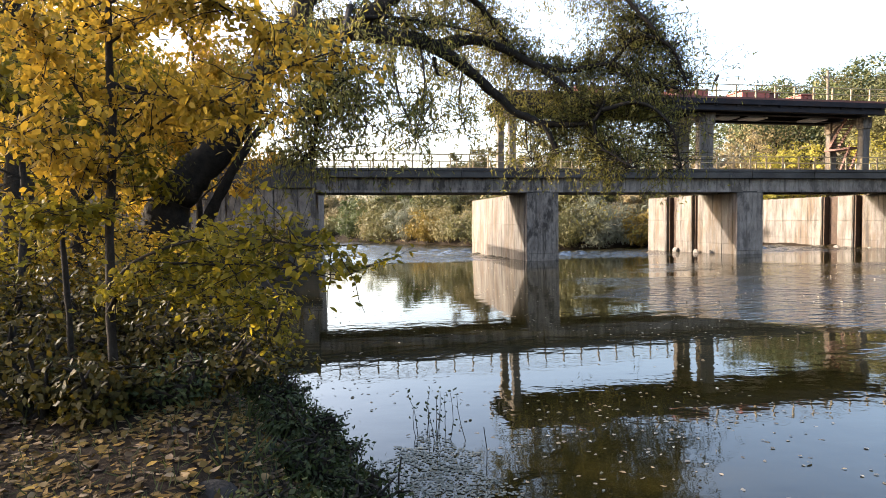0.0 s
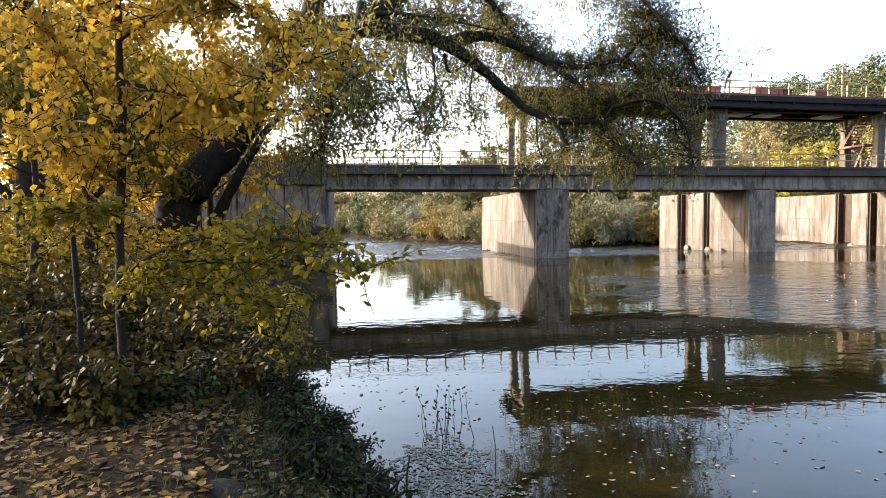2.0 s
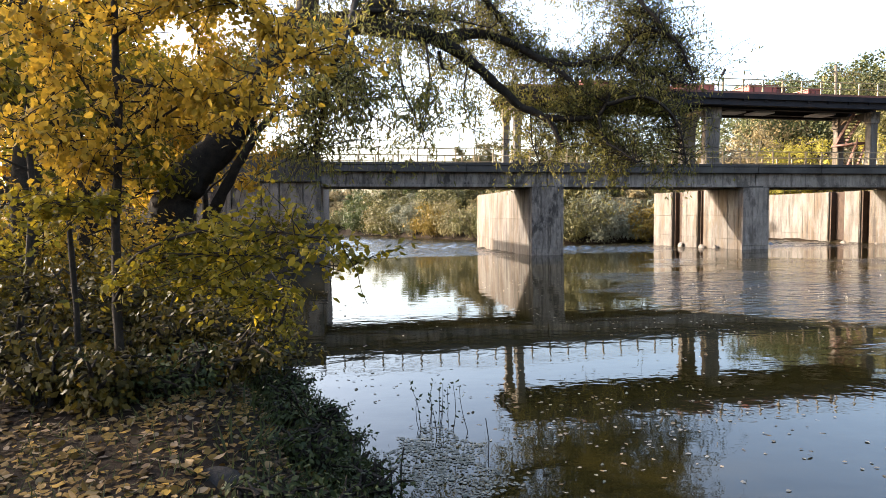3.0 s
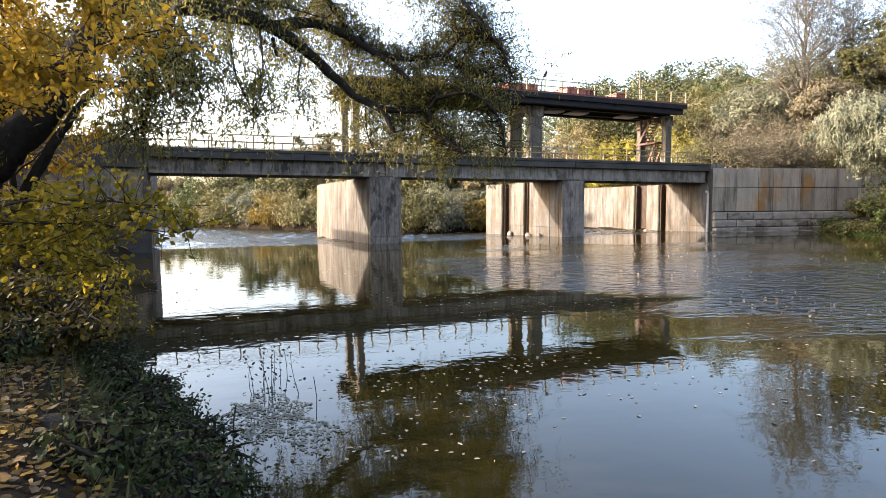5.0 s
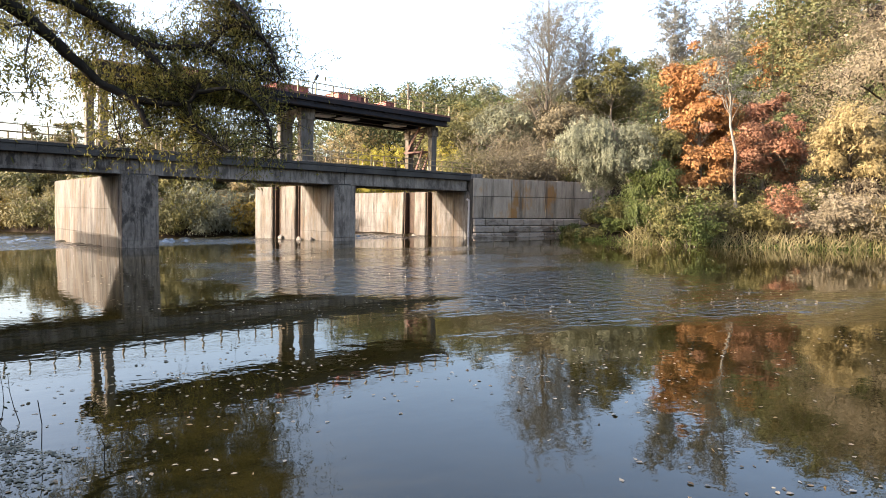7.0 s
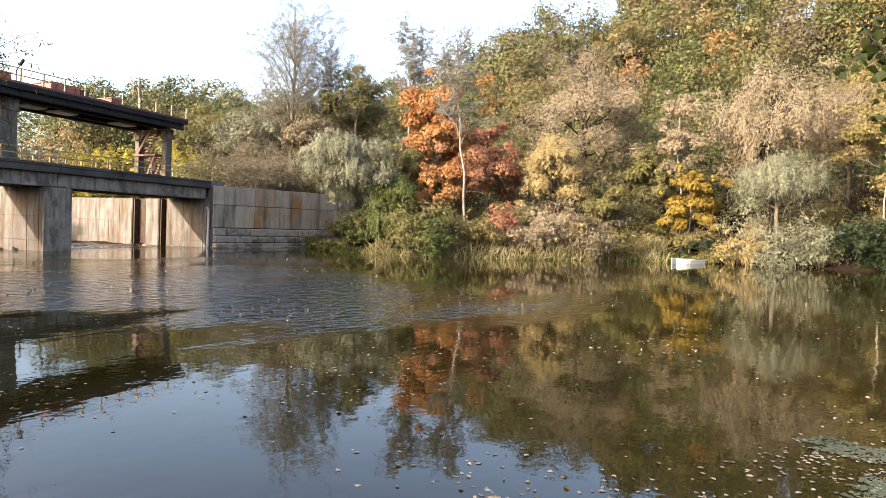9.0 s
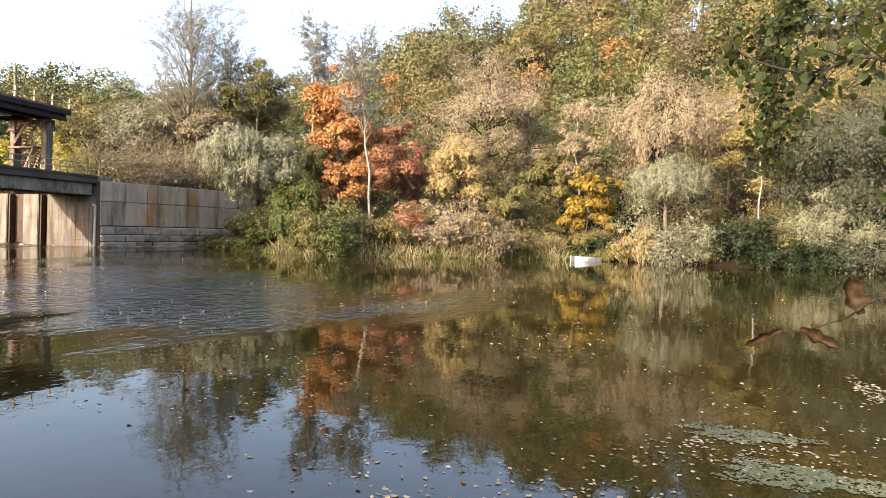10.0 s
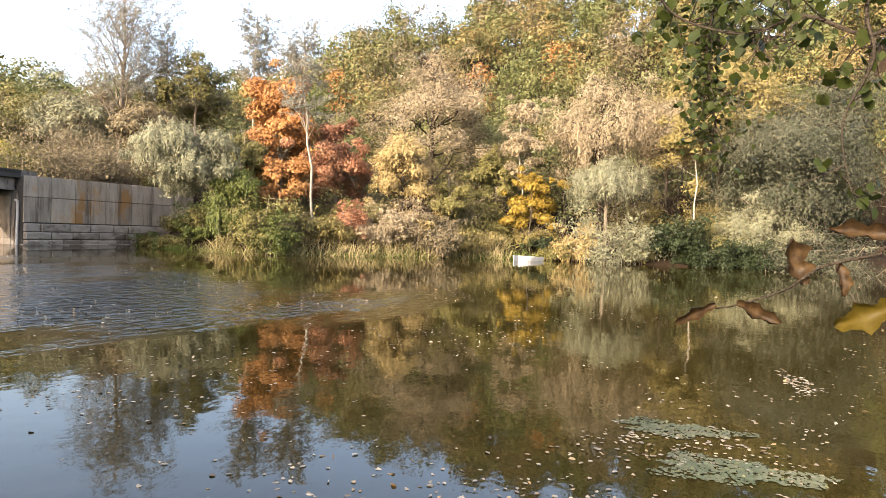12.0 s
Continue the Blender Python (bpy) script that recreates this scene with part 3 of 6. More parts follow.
# steel stair between the last portal's columns
stair = thing("steel_stair", "rusty red steel stair from deck to platform", "stair", m=BR)
for s in (21.2, 21.95):
    bm = bmesh.new()
    for (n0, z0), (n1, z1) in (((3.1, 7.25), (1.3, 9.3)), ((2.0, 5.5), (1.1, 7.2))):
        v = [bm.verts.new((s + o, n, z)) for o in (0, 0.05) for n, z in ((n0, z0), (n1, z1), (n1, z1 + 0.34), (n0, z0 + 0.34))]
        for f in ((0, 1, 2, 3), (7, 6, 5, 4), (0, 4, 5, 1), (1, 5, 6, 2), (2, 6, 7, 3), (3, 7, 4, 0)):
            bm.faces.new([v[i] for i in f])
    part("stringer", bm, RED_STEEL, stair)
for k in range(11):
    q = k / 10
    part("tread", boxed(21.25, 21.95, 3.1 - 1.8 * q - 0.12, 3.1 - 1.8 * q + 0.12, 7.3 + 2.0 * q, 7.33 + 2.0 * q), RED_STEEL, stair)
for k in range(9):
    q = k / 8
    part("tread", boxed(21.25, 21.95, 2.0 - 0.9 * q - 0.1, 2.0 - 0.9 * q + 0.1, 5.6 + 1.6 * q, 5.63 + 1.6 * q), RED_STEEL, stair)
part("landing", boxed(21.1, 22.0, 1.0, 3.4, 7.15, 7.28), RED_STEEL, stair)

# mast and wires behind
bm = bmesh.new()
bar(bm, (0, 0, 0), (0, 0, 9.5), 0.12, 8)
pole = thing("utility_pole", "slim dark pole behind the dam", "pole", m=pose(33.8, 57.5, 5.4))
part("shaft", bm, BARK_GREY, pole)
part("crossarm", boxed(-0.5, 0.5, -0.05, 0.05, 8.9, 9.0), BARK_GREY, pole)
for k, (z, sag) in enumerate(((6.9, 0.25), (7.4, 0.3))):
    bm = bmesh.new()
    pts = [Vector((-40 + 40 * q / 12, 2.4, z - 4 * sag * (q / 12) * (1 - q / 12))) for q in range(13)]
    for a, b in zip(pts, pts[1:]):
        bar(bm, a, b, 0.012, 4)
    ob = part("cable", bm, BLACK_STEEL)
    ob.matrix_world = BR
    tagged(ob, "thin black overhead cable along the bridge", "cable", "overhead cables")

# ---- wing wall to the right bank ----
W0, W1 = Vector((32.2, 43.75, 0)), Vector((43.0, 43.0, 0))
wall_turn = math.degrees(math.atan2(W1.y - W0.y, W1.x - W0.x))
wing = thing("wing_wall", "ochre-stained concrete panel wall along the water", "wall", kind="structure", m=pose(W0.x, W0.y, 0, 0, 0.3, wall_turn))
part("backing", boxed(0, 15.5, 0.13, 0.8, -2, 4.9), CONCRETE_DARK, wing)
x = 0.0
k = 0
while x < 14.8:
    w = (2.0, 1.9, 1.25, 1.3, 1.15, 1.2)[k % 6]
    for z0, z1 in ((1.62, 3.42), (3.46, 4.95)):
        part("panel", boxed(x + 0.02, x + w - 0.02, 0.02 * rng.random(), 0.126, z0, z1), CONCRETE_RUST, wing, bevel=0.02)
    x, k = x + w, k + 1
for row, (z0, z1) in enumerate(((0.95, 1.55), (0.4, 0.92), (-0.4, 0.36))):
    x = 0.0
    while x < 14:
        w = 0.8 + 1.6 * rng.random()
        part("stone_block", boxed(x + 0.03, x + w - 0.02, -0.16 - 0.1 * row - 0.12 * rng.random(), 0.124, z0, z1), FOOT_STONE, wing, bevel=0.06)
        x += w
part("footing", boxed(-0.5, 12.5, -0.9, -0.45, -1, 0.08), FOOT_STONE, wing, bevel=0.03)

# ---- plants ----
def bough(into, points, r0, r1, sides):
    """Adds one limb: the points it bends through, its two radii and its number of sides."""
    into.append((points, r0, r1, sides))


def tube(pts, radii, sides):
    """Vertices and quads of a tapering limb."""
    pts, radii = np.asarray(pts, float), np.asarray(radii, float)
    tan = np.gradient(pts, axis=0)
    tan /= np.linalg.norm(tan, axis=1, keepdims=True) + 1e-9
    a = np.zeros_like(tan)
    u = np.cross(tan[0], (0.31, 0.89, 0.33))
    for i in range(len(pts)):
        u = u - tan[i] * (u @ tan[i])
        u = u / (np.linalg.norm(u) + 1e-9)
        a[i] = u
    b = np.cross(tan, a)
    ang = np.arange(sides) * math.tau / sides
    v = pts[:, None] + radii[:, None, None] * (np.cos(ang)[None, :, None] * a[:, None] + np.sin(ang)[None, :, None] * b[:, None])
    n = len(pts)
    i = np.arange(n - 1)[:, None] * sides
    j = np.arange(sides)[None, :]
    q = np.stack([i + j, i + (j + 1) % sides, i + sides + (j + 1) % sides, i + sides + j], -1).reshape(-1, 4)
    return v.reshape(-1, 3), q


def limbs_mesh(name, limbs, mat, parent, label=""):
    V, F, k = [], [], 0
    for pts, radii, sides in limbs:
        v, f = tube(pts, radii, sides)
        V.append(v)
        F.append(f + k)
        k += len(v)
    return mesh_object(name, np.concatenate(V), np.concatenate(F), mat, parent, label, soft=True)


def leaf_arrays(g, at, size, aspect, hang=0.0, flat=0.0, fold=0.0):
    """Leaf blades at the given places: a kite of two triangles, or four with a fold."""
    n = len(at)
    d = g.normal(size=(n, 3))
    d[:, 2] = d[:, 2] * (1 - flat) - hang * 2.2
    d /= np.linalg.norm(d, axis=1, keepdims=True)
    w = g.normal(size=(n, 3))
    w[:, 2] *= 1 - flat
    w -= d * (w * d).sum(1, keepdims=True)
    w /= np.linalg.norm(w, axis=1, keepdims=True) + 1e-9
    L = (size * g.uniform(0.65, 1.3, n))[:, None]
    W = L * aspect * 0.5
    if fold:
        up = np.cross(d, w)
        v = np.stack([at, at + d * L * 0.38 + w * W + up * W * fold, at + d * L * 0.75 + w * W * 0.7 + up * W * fold, at + d * L,
                      at + d * L * 0.75 - w * W * 0.7 + up * W * fold, at + d * L * 0.38 - w * W + up * W * fold], 1)
        i = np.arange(n)[:, None] * 6
        f = np.concatenate([i + np.array([[0, 1, 2, 3]]), i + np.array([[0, 3, 4, 5]])])
        return v.reshape(-1, 3), f
    v = np.stack([at, at + d * L * 0.45 + w * W, at + d * L, at + d * L * 0.45 - w * W], 1)
    i = np.arange(n)[:, None] * 4
    return v.reshape(-1, 3), i + np.array([[0, 1, 2, 3]])


def facing_leaves(g, at, out, size, aspect, hang=0.0, jitter=0.42):
    """Blades that turn their faces outwards from the clump they grow on."""
    n = len(at)
    nrm = out / (np.linalg.norm(out, axis=1, keepdims=True) + 1e-9) + g.normal(size=(n, 3)) * jitter
    nrm /= np.linalg.norm(nrm, axis=1, keepdims=True) + 1e-9
    d = g.normal(size=(n, 3))
    d[:, 2] -= hang * 2.4 + 0.3
    d -= nrm * (d * nrm).sum(1, keepdims=True)
    d /= np.linalg.norm(d, axis=1, keepdims=True) + 1e-9
    w = np.cross(nrm, d)
    L = (size * g.uniform(0.65, 1.35, n))[:, None]
    W = L * aspect * 0.5
    if size > 0.13:                                 # far leaves are a single pointed blade
        v = np.stack([at + w * W * 1.2, at + d * L * 1.15, at - w * W * 1.2], 1)
        i = np.arange(n)[:, None] * 3
        return v.reshape(-1, 3), i + np.array([[0, 1, 2]])
    v = np.stack([at, at + d * L * 0.45 + w * W, at + d * L, at + d * L * 0.45 - w * W], 1)
    i = np.arange(n)[:, None] * 4
    return v.reshape(-1, 3), i + np.array([[0, 1, 2, 3]])


def clump_leaves(g, centre, radius, core, n, size, aspect, droop=0.0, squash=0.8, floor=0.2, deep=0.16):
    """Leaves over the rounded clumps of a crown: a shell that faces outwards, strands where it weeps, a dense heart."""
    centre, radius = np.asarray(centre, float), np.asarray(radius, float)
    share = radius ** 2 / (radius ** 2).sum()
    pick = g.choice(len(centre), n, p=share)
    o = g.normal(size=(n, 3))
    strands = 46
    if droop > 0.25:
        s = g.normal(size=(len(centre) * strands, 3))
        s[:, 2] = np.abs(s[:, 2]) - 0.15
        idx = pick * strands + g.integers(0, strands, n)
        o = s[idx] + g.normal(size=(n, 3)) * 0.1
    o /= np.linalg.norm(o, axis=1, keepdims=True)
    o[:, 2] = np.where(o[:, 2] < -0.45, -o[:, 2], o[:, 2])
    r = radius[pick] * (0.62 + 0.5 * g.random(n) ** 0.8)
    at = centre[pick] + o * r[:, None] * np.array([1, 1, squash])
    away = centre[pick] - core
    away /= np.linalg.norm(away, axis=1, keepdims=True) + 1e-9
    out = o * 0.85 + away * 0.45
    if droop > 0.25:
        length = g.uniform(0.25, 1.0, len(centre) * strands)[idx]
        at[:, 2] -= droop * 2.1 * radius[pick] * g.random(n) * length
        out[:, 2] = out[:, 2] * 0.5 + 0.15
    at[:, 2] = np.maximum(at[:, 2], floor + 0.3 * g.random(n))
    v, f = facing_leaves(g, at, out, size, aspect, droop)
    m = int(n * deep)
    if m:
        pick = g.choice(len(centre), m, p=share)
        at = centre[pick] + g.normal(size=(m, 3)) * radius[pick][:, None] * 0.22
        at[:, 2] = np.maximum(at[:, 2] - droop * 0.5 * radius[pick], floor)
        v2, f2 = facing_leaves(g, at, centre[pick] - core + 0.01, size * 1.5, min(0.8, aspect * 1.6), droop * 0.6, 0.8)
        f = [f, f2 + len(v)]
        v = np.concatenate([v, v2])
    return v, f


def bent(g, a, b, n, sway, sag=0.0):
    """A crooked line from a to b."""
    a, b = np.asarray(a, float), np.asarray(b, float)
    k = np.linspace(0, 1, n)[:, None]
    p = a + (b - a) * k
    L = np.linalg.norm(b - a)
    off = np.cumsum(g.normal(size=(n, 3)), axis=0) * sway * L / n ** 0.5
    off -= off[:1] + (off[-1:] - off[:1]) * k
    p += off * 0.9
    p[:, 2] += sag * L * 4 * k[:, 0] * (1 - k[:, 0])
    return p


def tree(x, y, top, low, rad, leaf, label, seed, n=5000, size=0.26, aspect=0.5, droop=0.0, trunk=0.2, bark=None, lean=(0, 0), limbs=13, subs=6,
         category="tree", group="bank trees", gappy=0.0, name="tree", base=None):
    """A tree: tapered trunk, limbs out to an uneven crown between low and top, twigs and many leaves."""
    g = np.random.default_rng(seed)
    z0 = float(ground_height(x, y)) - 0.15 if base is None else base
    th = thing(name, label, category, group, m=pose(x, y, z0))
    top, low = top - z0, max(low - z0, 0.3)
    mid, half = (top + low) / 2, (top - low) / 2
    crown = np.array([lean[0], lean[1], mid])
    spine = bent(g, (0, 0, 0), (lean[0], lean[1], low + (top - low) * 0.85), 9, 0.028)
    wood = [(spine, trunk * np.linspace(1.15, 0.18, 9) ** 0.8, 8)]
    spots, ends = [], []
    for i in range(limbs):
        az, el = i * 2.4 + g.uniform(-0.4, 0.4), math.asin(g.uniform(-0.75, 0.98))
        r = g.uniform(0.62, 1.05)
        tip = crown + r * np.array([rad * math.cos(az) * math.cos(el), rad * math.sin(az) * math.cos(el), half * math.sin(el)])
        ends.append(tip)
        start_z = np.clip(tip[2] - (g.uniform(0.7, 1.4) if gappy else g.uniform(0.2, 0.55)) * rad, low * 0.5, spine[-1, 2])
        k = np.clip(start_z / spine[-1, 2] * 8, 0, 7.99)
        a = spine[int(k)] + (spine[int(k) + 1] - spine[int(k)]) * (k - int(k))
        line = bent(g, a, tip, 7, 0.07, 0.06 + 0.12 * droop)
        r0 = trunk * 0.42 * (1 - 0.6 * start_z / top)
        wood.append((line, np.linspace(r0, r0 * 0.15, 7), 5))
        for j in range(subs):
            k = g.uniform(2.0, 6)
            a = line[int(k)] + (line[min(6, int(k) + 1)] - line[int(k)]) * (k - int(k))
            dir_ = g.normal(size=3) * (0.42 * rad)
            dir_[2] = dir_[2] * 0.6 + (0.28 if gappy else 0.1) * rad - droop * 0.35 * rad
            b = a + dir_
            tw = bent(g, a, b, 5, 0.1, 0.1)
            wood.append((tw, np.linspace(r0 * 0.3, 0.008, 5), 3))
            if g.random() >= gappy:
                spots.append(tw)
    limbs_mesh("trunk", wood, bark or BARK_GREY, th)
    spots = np.array(spots)
    if gappy:
        pick, k = g.integers(0, len(spots), n), g.uniform(0.8, 3.999, n)
        i = k.astype(int)
        at = spots[pick, i] + (spots[pick, i + 1] - spots[pick, i]) * (k - i)[:, None] + g.normal(size=(n, 3)) * 0.035 * rad
        v, f = leaf_arrays(g, at, size, aspect, hang=droop, flat=0.2)
    else:
        big = crown + (np.array(ends) - crown) * 0.8
        dome = droop > 0.25
        small = spots[g.choice(len(spots), min(len(spots), int(limbs * (0.8 if dome else 2.2))), replace=False), 4]
        small = crown + (small - crown) * 0.92
        radius = np.concatenate([rad * (g.uniform(0.3, 0.5, len(big)) if dome else g.uniform(0.27, 0.42, len(big))), rad * g.uniform(0.12, 0.24, len(small))])
        v, f = clump_leaves(g, np.concatenate([big, small]), radius, crown - np.array([0, 0, half * 0.4]), n, size, aspect, droop)
    mesh_object("crown", v, f, leaf, th)
    return th


def bush(x, y, top, rad, leaf, label, seed, n=2500, size=0.2, aspect=0.5, droop=0.0, bark=None, group="bank shrubs", base=None, stems=9):
    """A many-stemmed shrub, leafy to the ground."""
    g = np.random.default_rng(seed)
    z0 = float(ground_height(x, y)) - 0.1 if base is None else base
    th = thing("shrub", label, "shrub", group, m=pose(x, y, z0))
    h = top - z0
    wood, lines = [], []
    for i in range(stems):
        az = i * 2.4 + g.uniform(-0.5, 0.5)
        r = rad * g.uniform(0.25, 0.95)
        tip = (r * math.cos(az), r * math.sin(az), h * g.uniform(0.55, 1.0) * (1 - 0.25 * (r / rad) ** 2))
        line = bent(g, (0.15 * r * math.cos(az), 0.15 * r * math.sin(az), 0), tip, 6, 0.08, 0.1)
        wood.append((line, np.linspace(0.05, 0.012, 6), 3))
        lines.append(line)
        for j in range(4):
            k = int(g.integers(2, 6))
            b = line[k] + g.normal(size=3) * rad * np.array([0.4, 0.4, 0.22])
            tw = bent(g, line[k], b, 6, 0.1)
            wood.append((tw[::2], np.linspace(0.02, 0.006, 3), 3))
            lines.append(tw)
    limbs_mesh("stem", wood, bark or BARK_GREY, th)
    lines = np.array(lines)
    at = np.concatenate([lines[:, 5], lines[:, 3], lines[:, 2] * np.array([1.1, 1.1, 0.6])])
    at[:, 2] = np.clip(at[:, 2] * 0.93, 0.12 * h, h * 0.95)
    radius = min(rad, h) * g.uniform(0.14, 0.3, len(at))
    v, f = clump_leaves(g, at, radius, np.array([0, 0, h * 0.2]), n, size, aspect, droop, floor=0.03, deep=0.16 if size > 0.13 else 0.0)
    mesh_object("foliage", v, f, leaf, th)
    return th


# ---- trees along the banks ----
tree(50.7, 55.5, 28.8, 11.0, 4.9, GREY_LEAF, "tall half-bare poplar with grey sparse leaves", 1, n=20000, size=0.17, gappy=0.05, limbs=34, subs=11, trunk=0.26)
tree(56.5, 55.5, 23.5, 14.3, 4.1, GREY_LEAF, "tall thin poplar with grey sparse leaves", 2, n=10500, size=0.2, gappy=0.1, limbs=20, subs=8, trunk=0.2)
tree(57.2, 51.9, 20.0, 10.5, 4.6, OLIVE, "dull olive green tree behind the wall", 3, n=11025, size=0.227, limbs=18)
tree(39.2, 31.3, 9.8, 4.3, 3.6, SILVER, "drooping grey-green willow over the wing wall", 4, n=34125, size=0.181, aspect=0.28, droop=0.6, trunk=0.22, lean=(-1.1, 2.7), limbs=18)
tree(38.6, 30.6, 6.6, 1.2, 2.0, GREEN, "dark green willow skirt over the bank", 5, n=17062, size=0.166, aspect=0.35, droop=0.7, limbs=18)
tree(40.6, 31.4, 9.5, 2.9, 1.9, OLIVE, "olive willow between wall and maples", 26, n=13125, size=0.166, aspect=0.35, droop=0.5, limbs=18)
tree(46.3, 32.3, 15.5, 5.2, 3.3, ORANGE, "bright orange maple on the bank", 6, n=21000, size=0.181, aspect=0.7, limbs=18)
tree(42.6, 29.4, 8.0, 2.8, 2.5, ORANGE, "low orange-red maple at the water side", 7, n=10500, size=0.166, aspect=0.7, trunk=0.12, limbs=18)
tree(47.3, 35.9, 21.3, 13.4, 1.9, GREY_LEAF, "slender birch with few pale leaves", 8, n=9000, size=0.16, gappy=0.1, limbs=28, subs=8, bark=BIRCH_BARK, trunk=0.11)
tree(42.4, 26.2, 17.2, 9.0, 2.0, GREY_LEAF, "leaning white birch with few leaves remaining", 9, n=7500, size=0.16, gappy=0.1, limbs=26, subs=8, bark=BIRCH_BARK, trunk=0.11, lean=(-1.0, 0.7))
tree(48.9, 28.5, 11.4, 2.6, 2.9, RUSSET, "russet red tree on the bank", 10, n=15750, size=0.166, aspect=0.6, limbs=18)
tree(61.8, 25.3, 20.9, 5.7, 5.9, TAN, "broad brown-grey tree with fine twigs", 11, n=31500, size=0.166, aspect=0.35, limbs=22, subs=9, trunk=0.38, bark=BARK)
tree(48.1, 21.7, 9.9, 3.4, 2.7, STRAW, "rounded willow with straw yellow leaves", 12, n=18375, size=0.151, aspect=0.35, droop=0.3, bark=BARK, limbs=18)
tree(50.5, 18.7, 7.2, 2.5, 1.9, OLIVE, "young willow with olive yellow leaves", 13, n=10500, size=0.151, aspect=0.4, droop=0.3, limbs=18)
tree(60.6, 8.0, 17.4, 7.2, 5.2, TAN, "large tan weeping willow", 14, n=34125, size=0.181, aspect=0.25, droop=0.8, trunk=0.35, bark=BARK, limbs=18)
tree(63.2, 2.4, 15.1, 8.3, 3.5, TAN, "tan willow with hanging twigs", 15, n=18375, size=0.181, aspect=0.25, droop=0.8, bark=BARK, limbs=18)
tree(55.3, 6.6, 8.3, 5.2, 3.3, SILVER, "pale weeping willow tier over the bank", 16, n=18375, size=0.166, aspect=0.25, droop=0.7, trunk=0.2, limbs=18)
tree(58.1, 14.9, 15.0, 5.6, 2.1, TAN, "silvery slim poplar by the bank", 17, n=9187, size=0.151, trunk=0.075, bark=BIRCH_BARK, limbs=18)
tree(54.1, 12.6, 7.8, 0.9, 2.0, GOLD, "golden yellow young maple by the boat", 18, n=11812, size=0.166, aspect=0.7, trunk=0.06, limbs=18)
tree(61.3, 18.0, 12.2, 2.7, 2.5, OLIVE, "tall slim tree with olive green leaves", 19, n=13125, size=0.181, limbs=18)
tree(66.4, -2.0, 19.8, 7.0, 6.6, OCHRE, "tall yellowing birch wood tree", 20, n=28875, size=0.197, trunk=0.28, limbs=22)
tree(58.8, 0.1, 13.6, 6.5, 3.0, OCHRE, "birch with pale trunk and yellow leaves", 21, n=11812, size=0.151, trunk=0.075, bark=BIRCH_BARK, limbs=18)
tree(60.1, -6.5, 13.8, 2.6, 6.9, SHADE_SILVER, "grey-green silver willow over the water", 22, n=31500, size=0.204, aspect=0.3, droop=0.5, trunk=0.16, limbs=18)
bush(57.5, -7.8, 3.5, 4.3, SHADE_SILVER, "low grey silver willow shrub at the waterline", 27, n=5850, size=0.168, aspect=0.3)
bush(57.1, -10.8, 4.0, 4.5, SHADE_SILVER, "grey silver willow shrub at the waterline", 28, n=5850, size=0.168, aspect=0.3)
bush(58.9, -2.5, 3.1, 3.4, SHADED_GREEN, "dark green shrub in the deep shade", 29, n=5265, size=0.168)
bush(57.8, 0.9, 2.3, 2.4, SHADED_GREEN, "shade-dark shrub at the waterline", 30, n=4680, size=0.168)
bush(66.0, -8.5, 8.5, 6.6, SHADED_GREEN, "tall shade-dark green shrub behind the willows", 31, n=7020, size=0.252)
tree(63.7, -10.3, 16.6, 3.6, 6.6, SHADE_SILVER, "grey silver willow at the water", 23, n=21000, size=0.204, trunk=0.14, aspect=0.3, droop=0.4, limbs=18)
tree(58.7, -5.2, 5.8, 0.9, 3.5, SILVER, "low silver willow touching the water", 24, n=17062, size=0.166, trunk=0.1, aspect=0.25, droop=0.5, limbs=18)
bush(57.3, 1.8, 4.1, 2.9, SHADED_GREEN, "dark green shrub in the shade", 25, n=4095)
bush(46.6, 21.2, 5.0, 2.5, TAN, "tan leafy shrub above the reeds", 40, n=6084, size=0.143, aspect=0.4, droop=0.1)
bush(46.9, 23.9, 5.5, 2.1, OLIVE, "olive shrub between the trees", 41, n=4446, size=0.143, aspect=0.4, droop=0.1)
bush(47.5, 18.1, 3.8, 2.0, BROWN, "brown shrub at the water", 42, n=4446, size=0.143, aspect=0.4, droop=0.1)
bush(54.0, 17.7, 4.6, 2.7, OLIVE, "olive shrub in the shade", 43, n=6084, size=0.143, aspect=0.4, droop=0.1)
bush(54.2, 6.7, 5.2, 4.2, SILVER, "pale silver willow shrub hanging to the water", 44, n=6084, size=0.143, aspect=0.4, droop=0.5)
bush(54.4, 8.9, 3.3, 2.2, STRAW, "straw willow shrub at the waterline", 45, n=4446, size=0.143, aspect=0.4, droop=0.5)
bush(38.5, 28.5, 4.3, 2.8, OLIVE, "olive shrub leaning to the water", 46, n=6084, size=0.143, aspect=0.4, droop=0.1)
bush(42.1, 26.1, 3.7, 2.0, OLIVE, "olive shrub under the birch", 47, n=4446, size=0.143, aspect=0.4, droop=0.1)
bush(44.3, 24.4, 4.2, 1.8, RUSSET, "russet shrub beside the maples", 48, n=4446, size=0.143, aspect=0.4, droop=0.1)
bush(41.2, 27.4, 3.4, 1.5, BROWN, "brown dry shrub under the maples", 49, n=4446, size=0.143, aspect=0.4, droop=0.1)
bush(58.4, -1.6, 4.2, 3.3, OLIVE, "olive shrub in the shade", 50, n=6084, size=0.143, aspect=0.4, droop=0.1)
bush(55.8, 15.6, 3.4, 1.8, OLIVE, "olive shrub in the shade", 51, n=4446, size=0.143, aspect=0.4, droop=0.1)
bush(45.2, 21.9, 3.0, 2.0, TAN, "tan dry shrub above the reeds", 52, n=4446, size=0.143, aspect=0.4, droop=0.1)
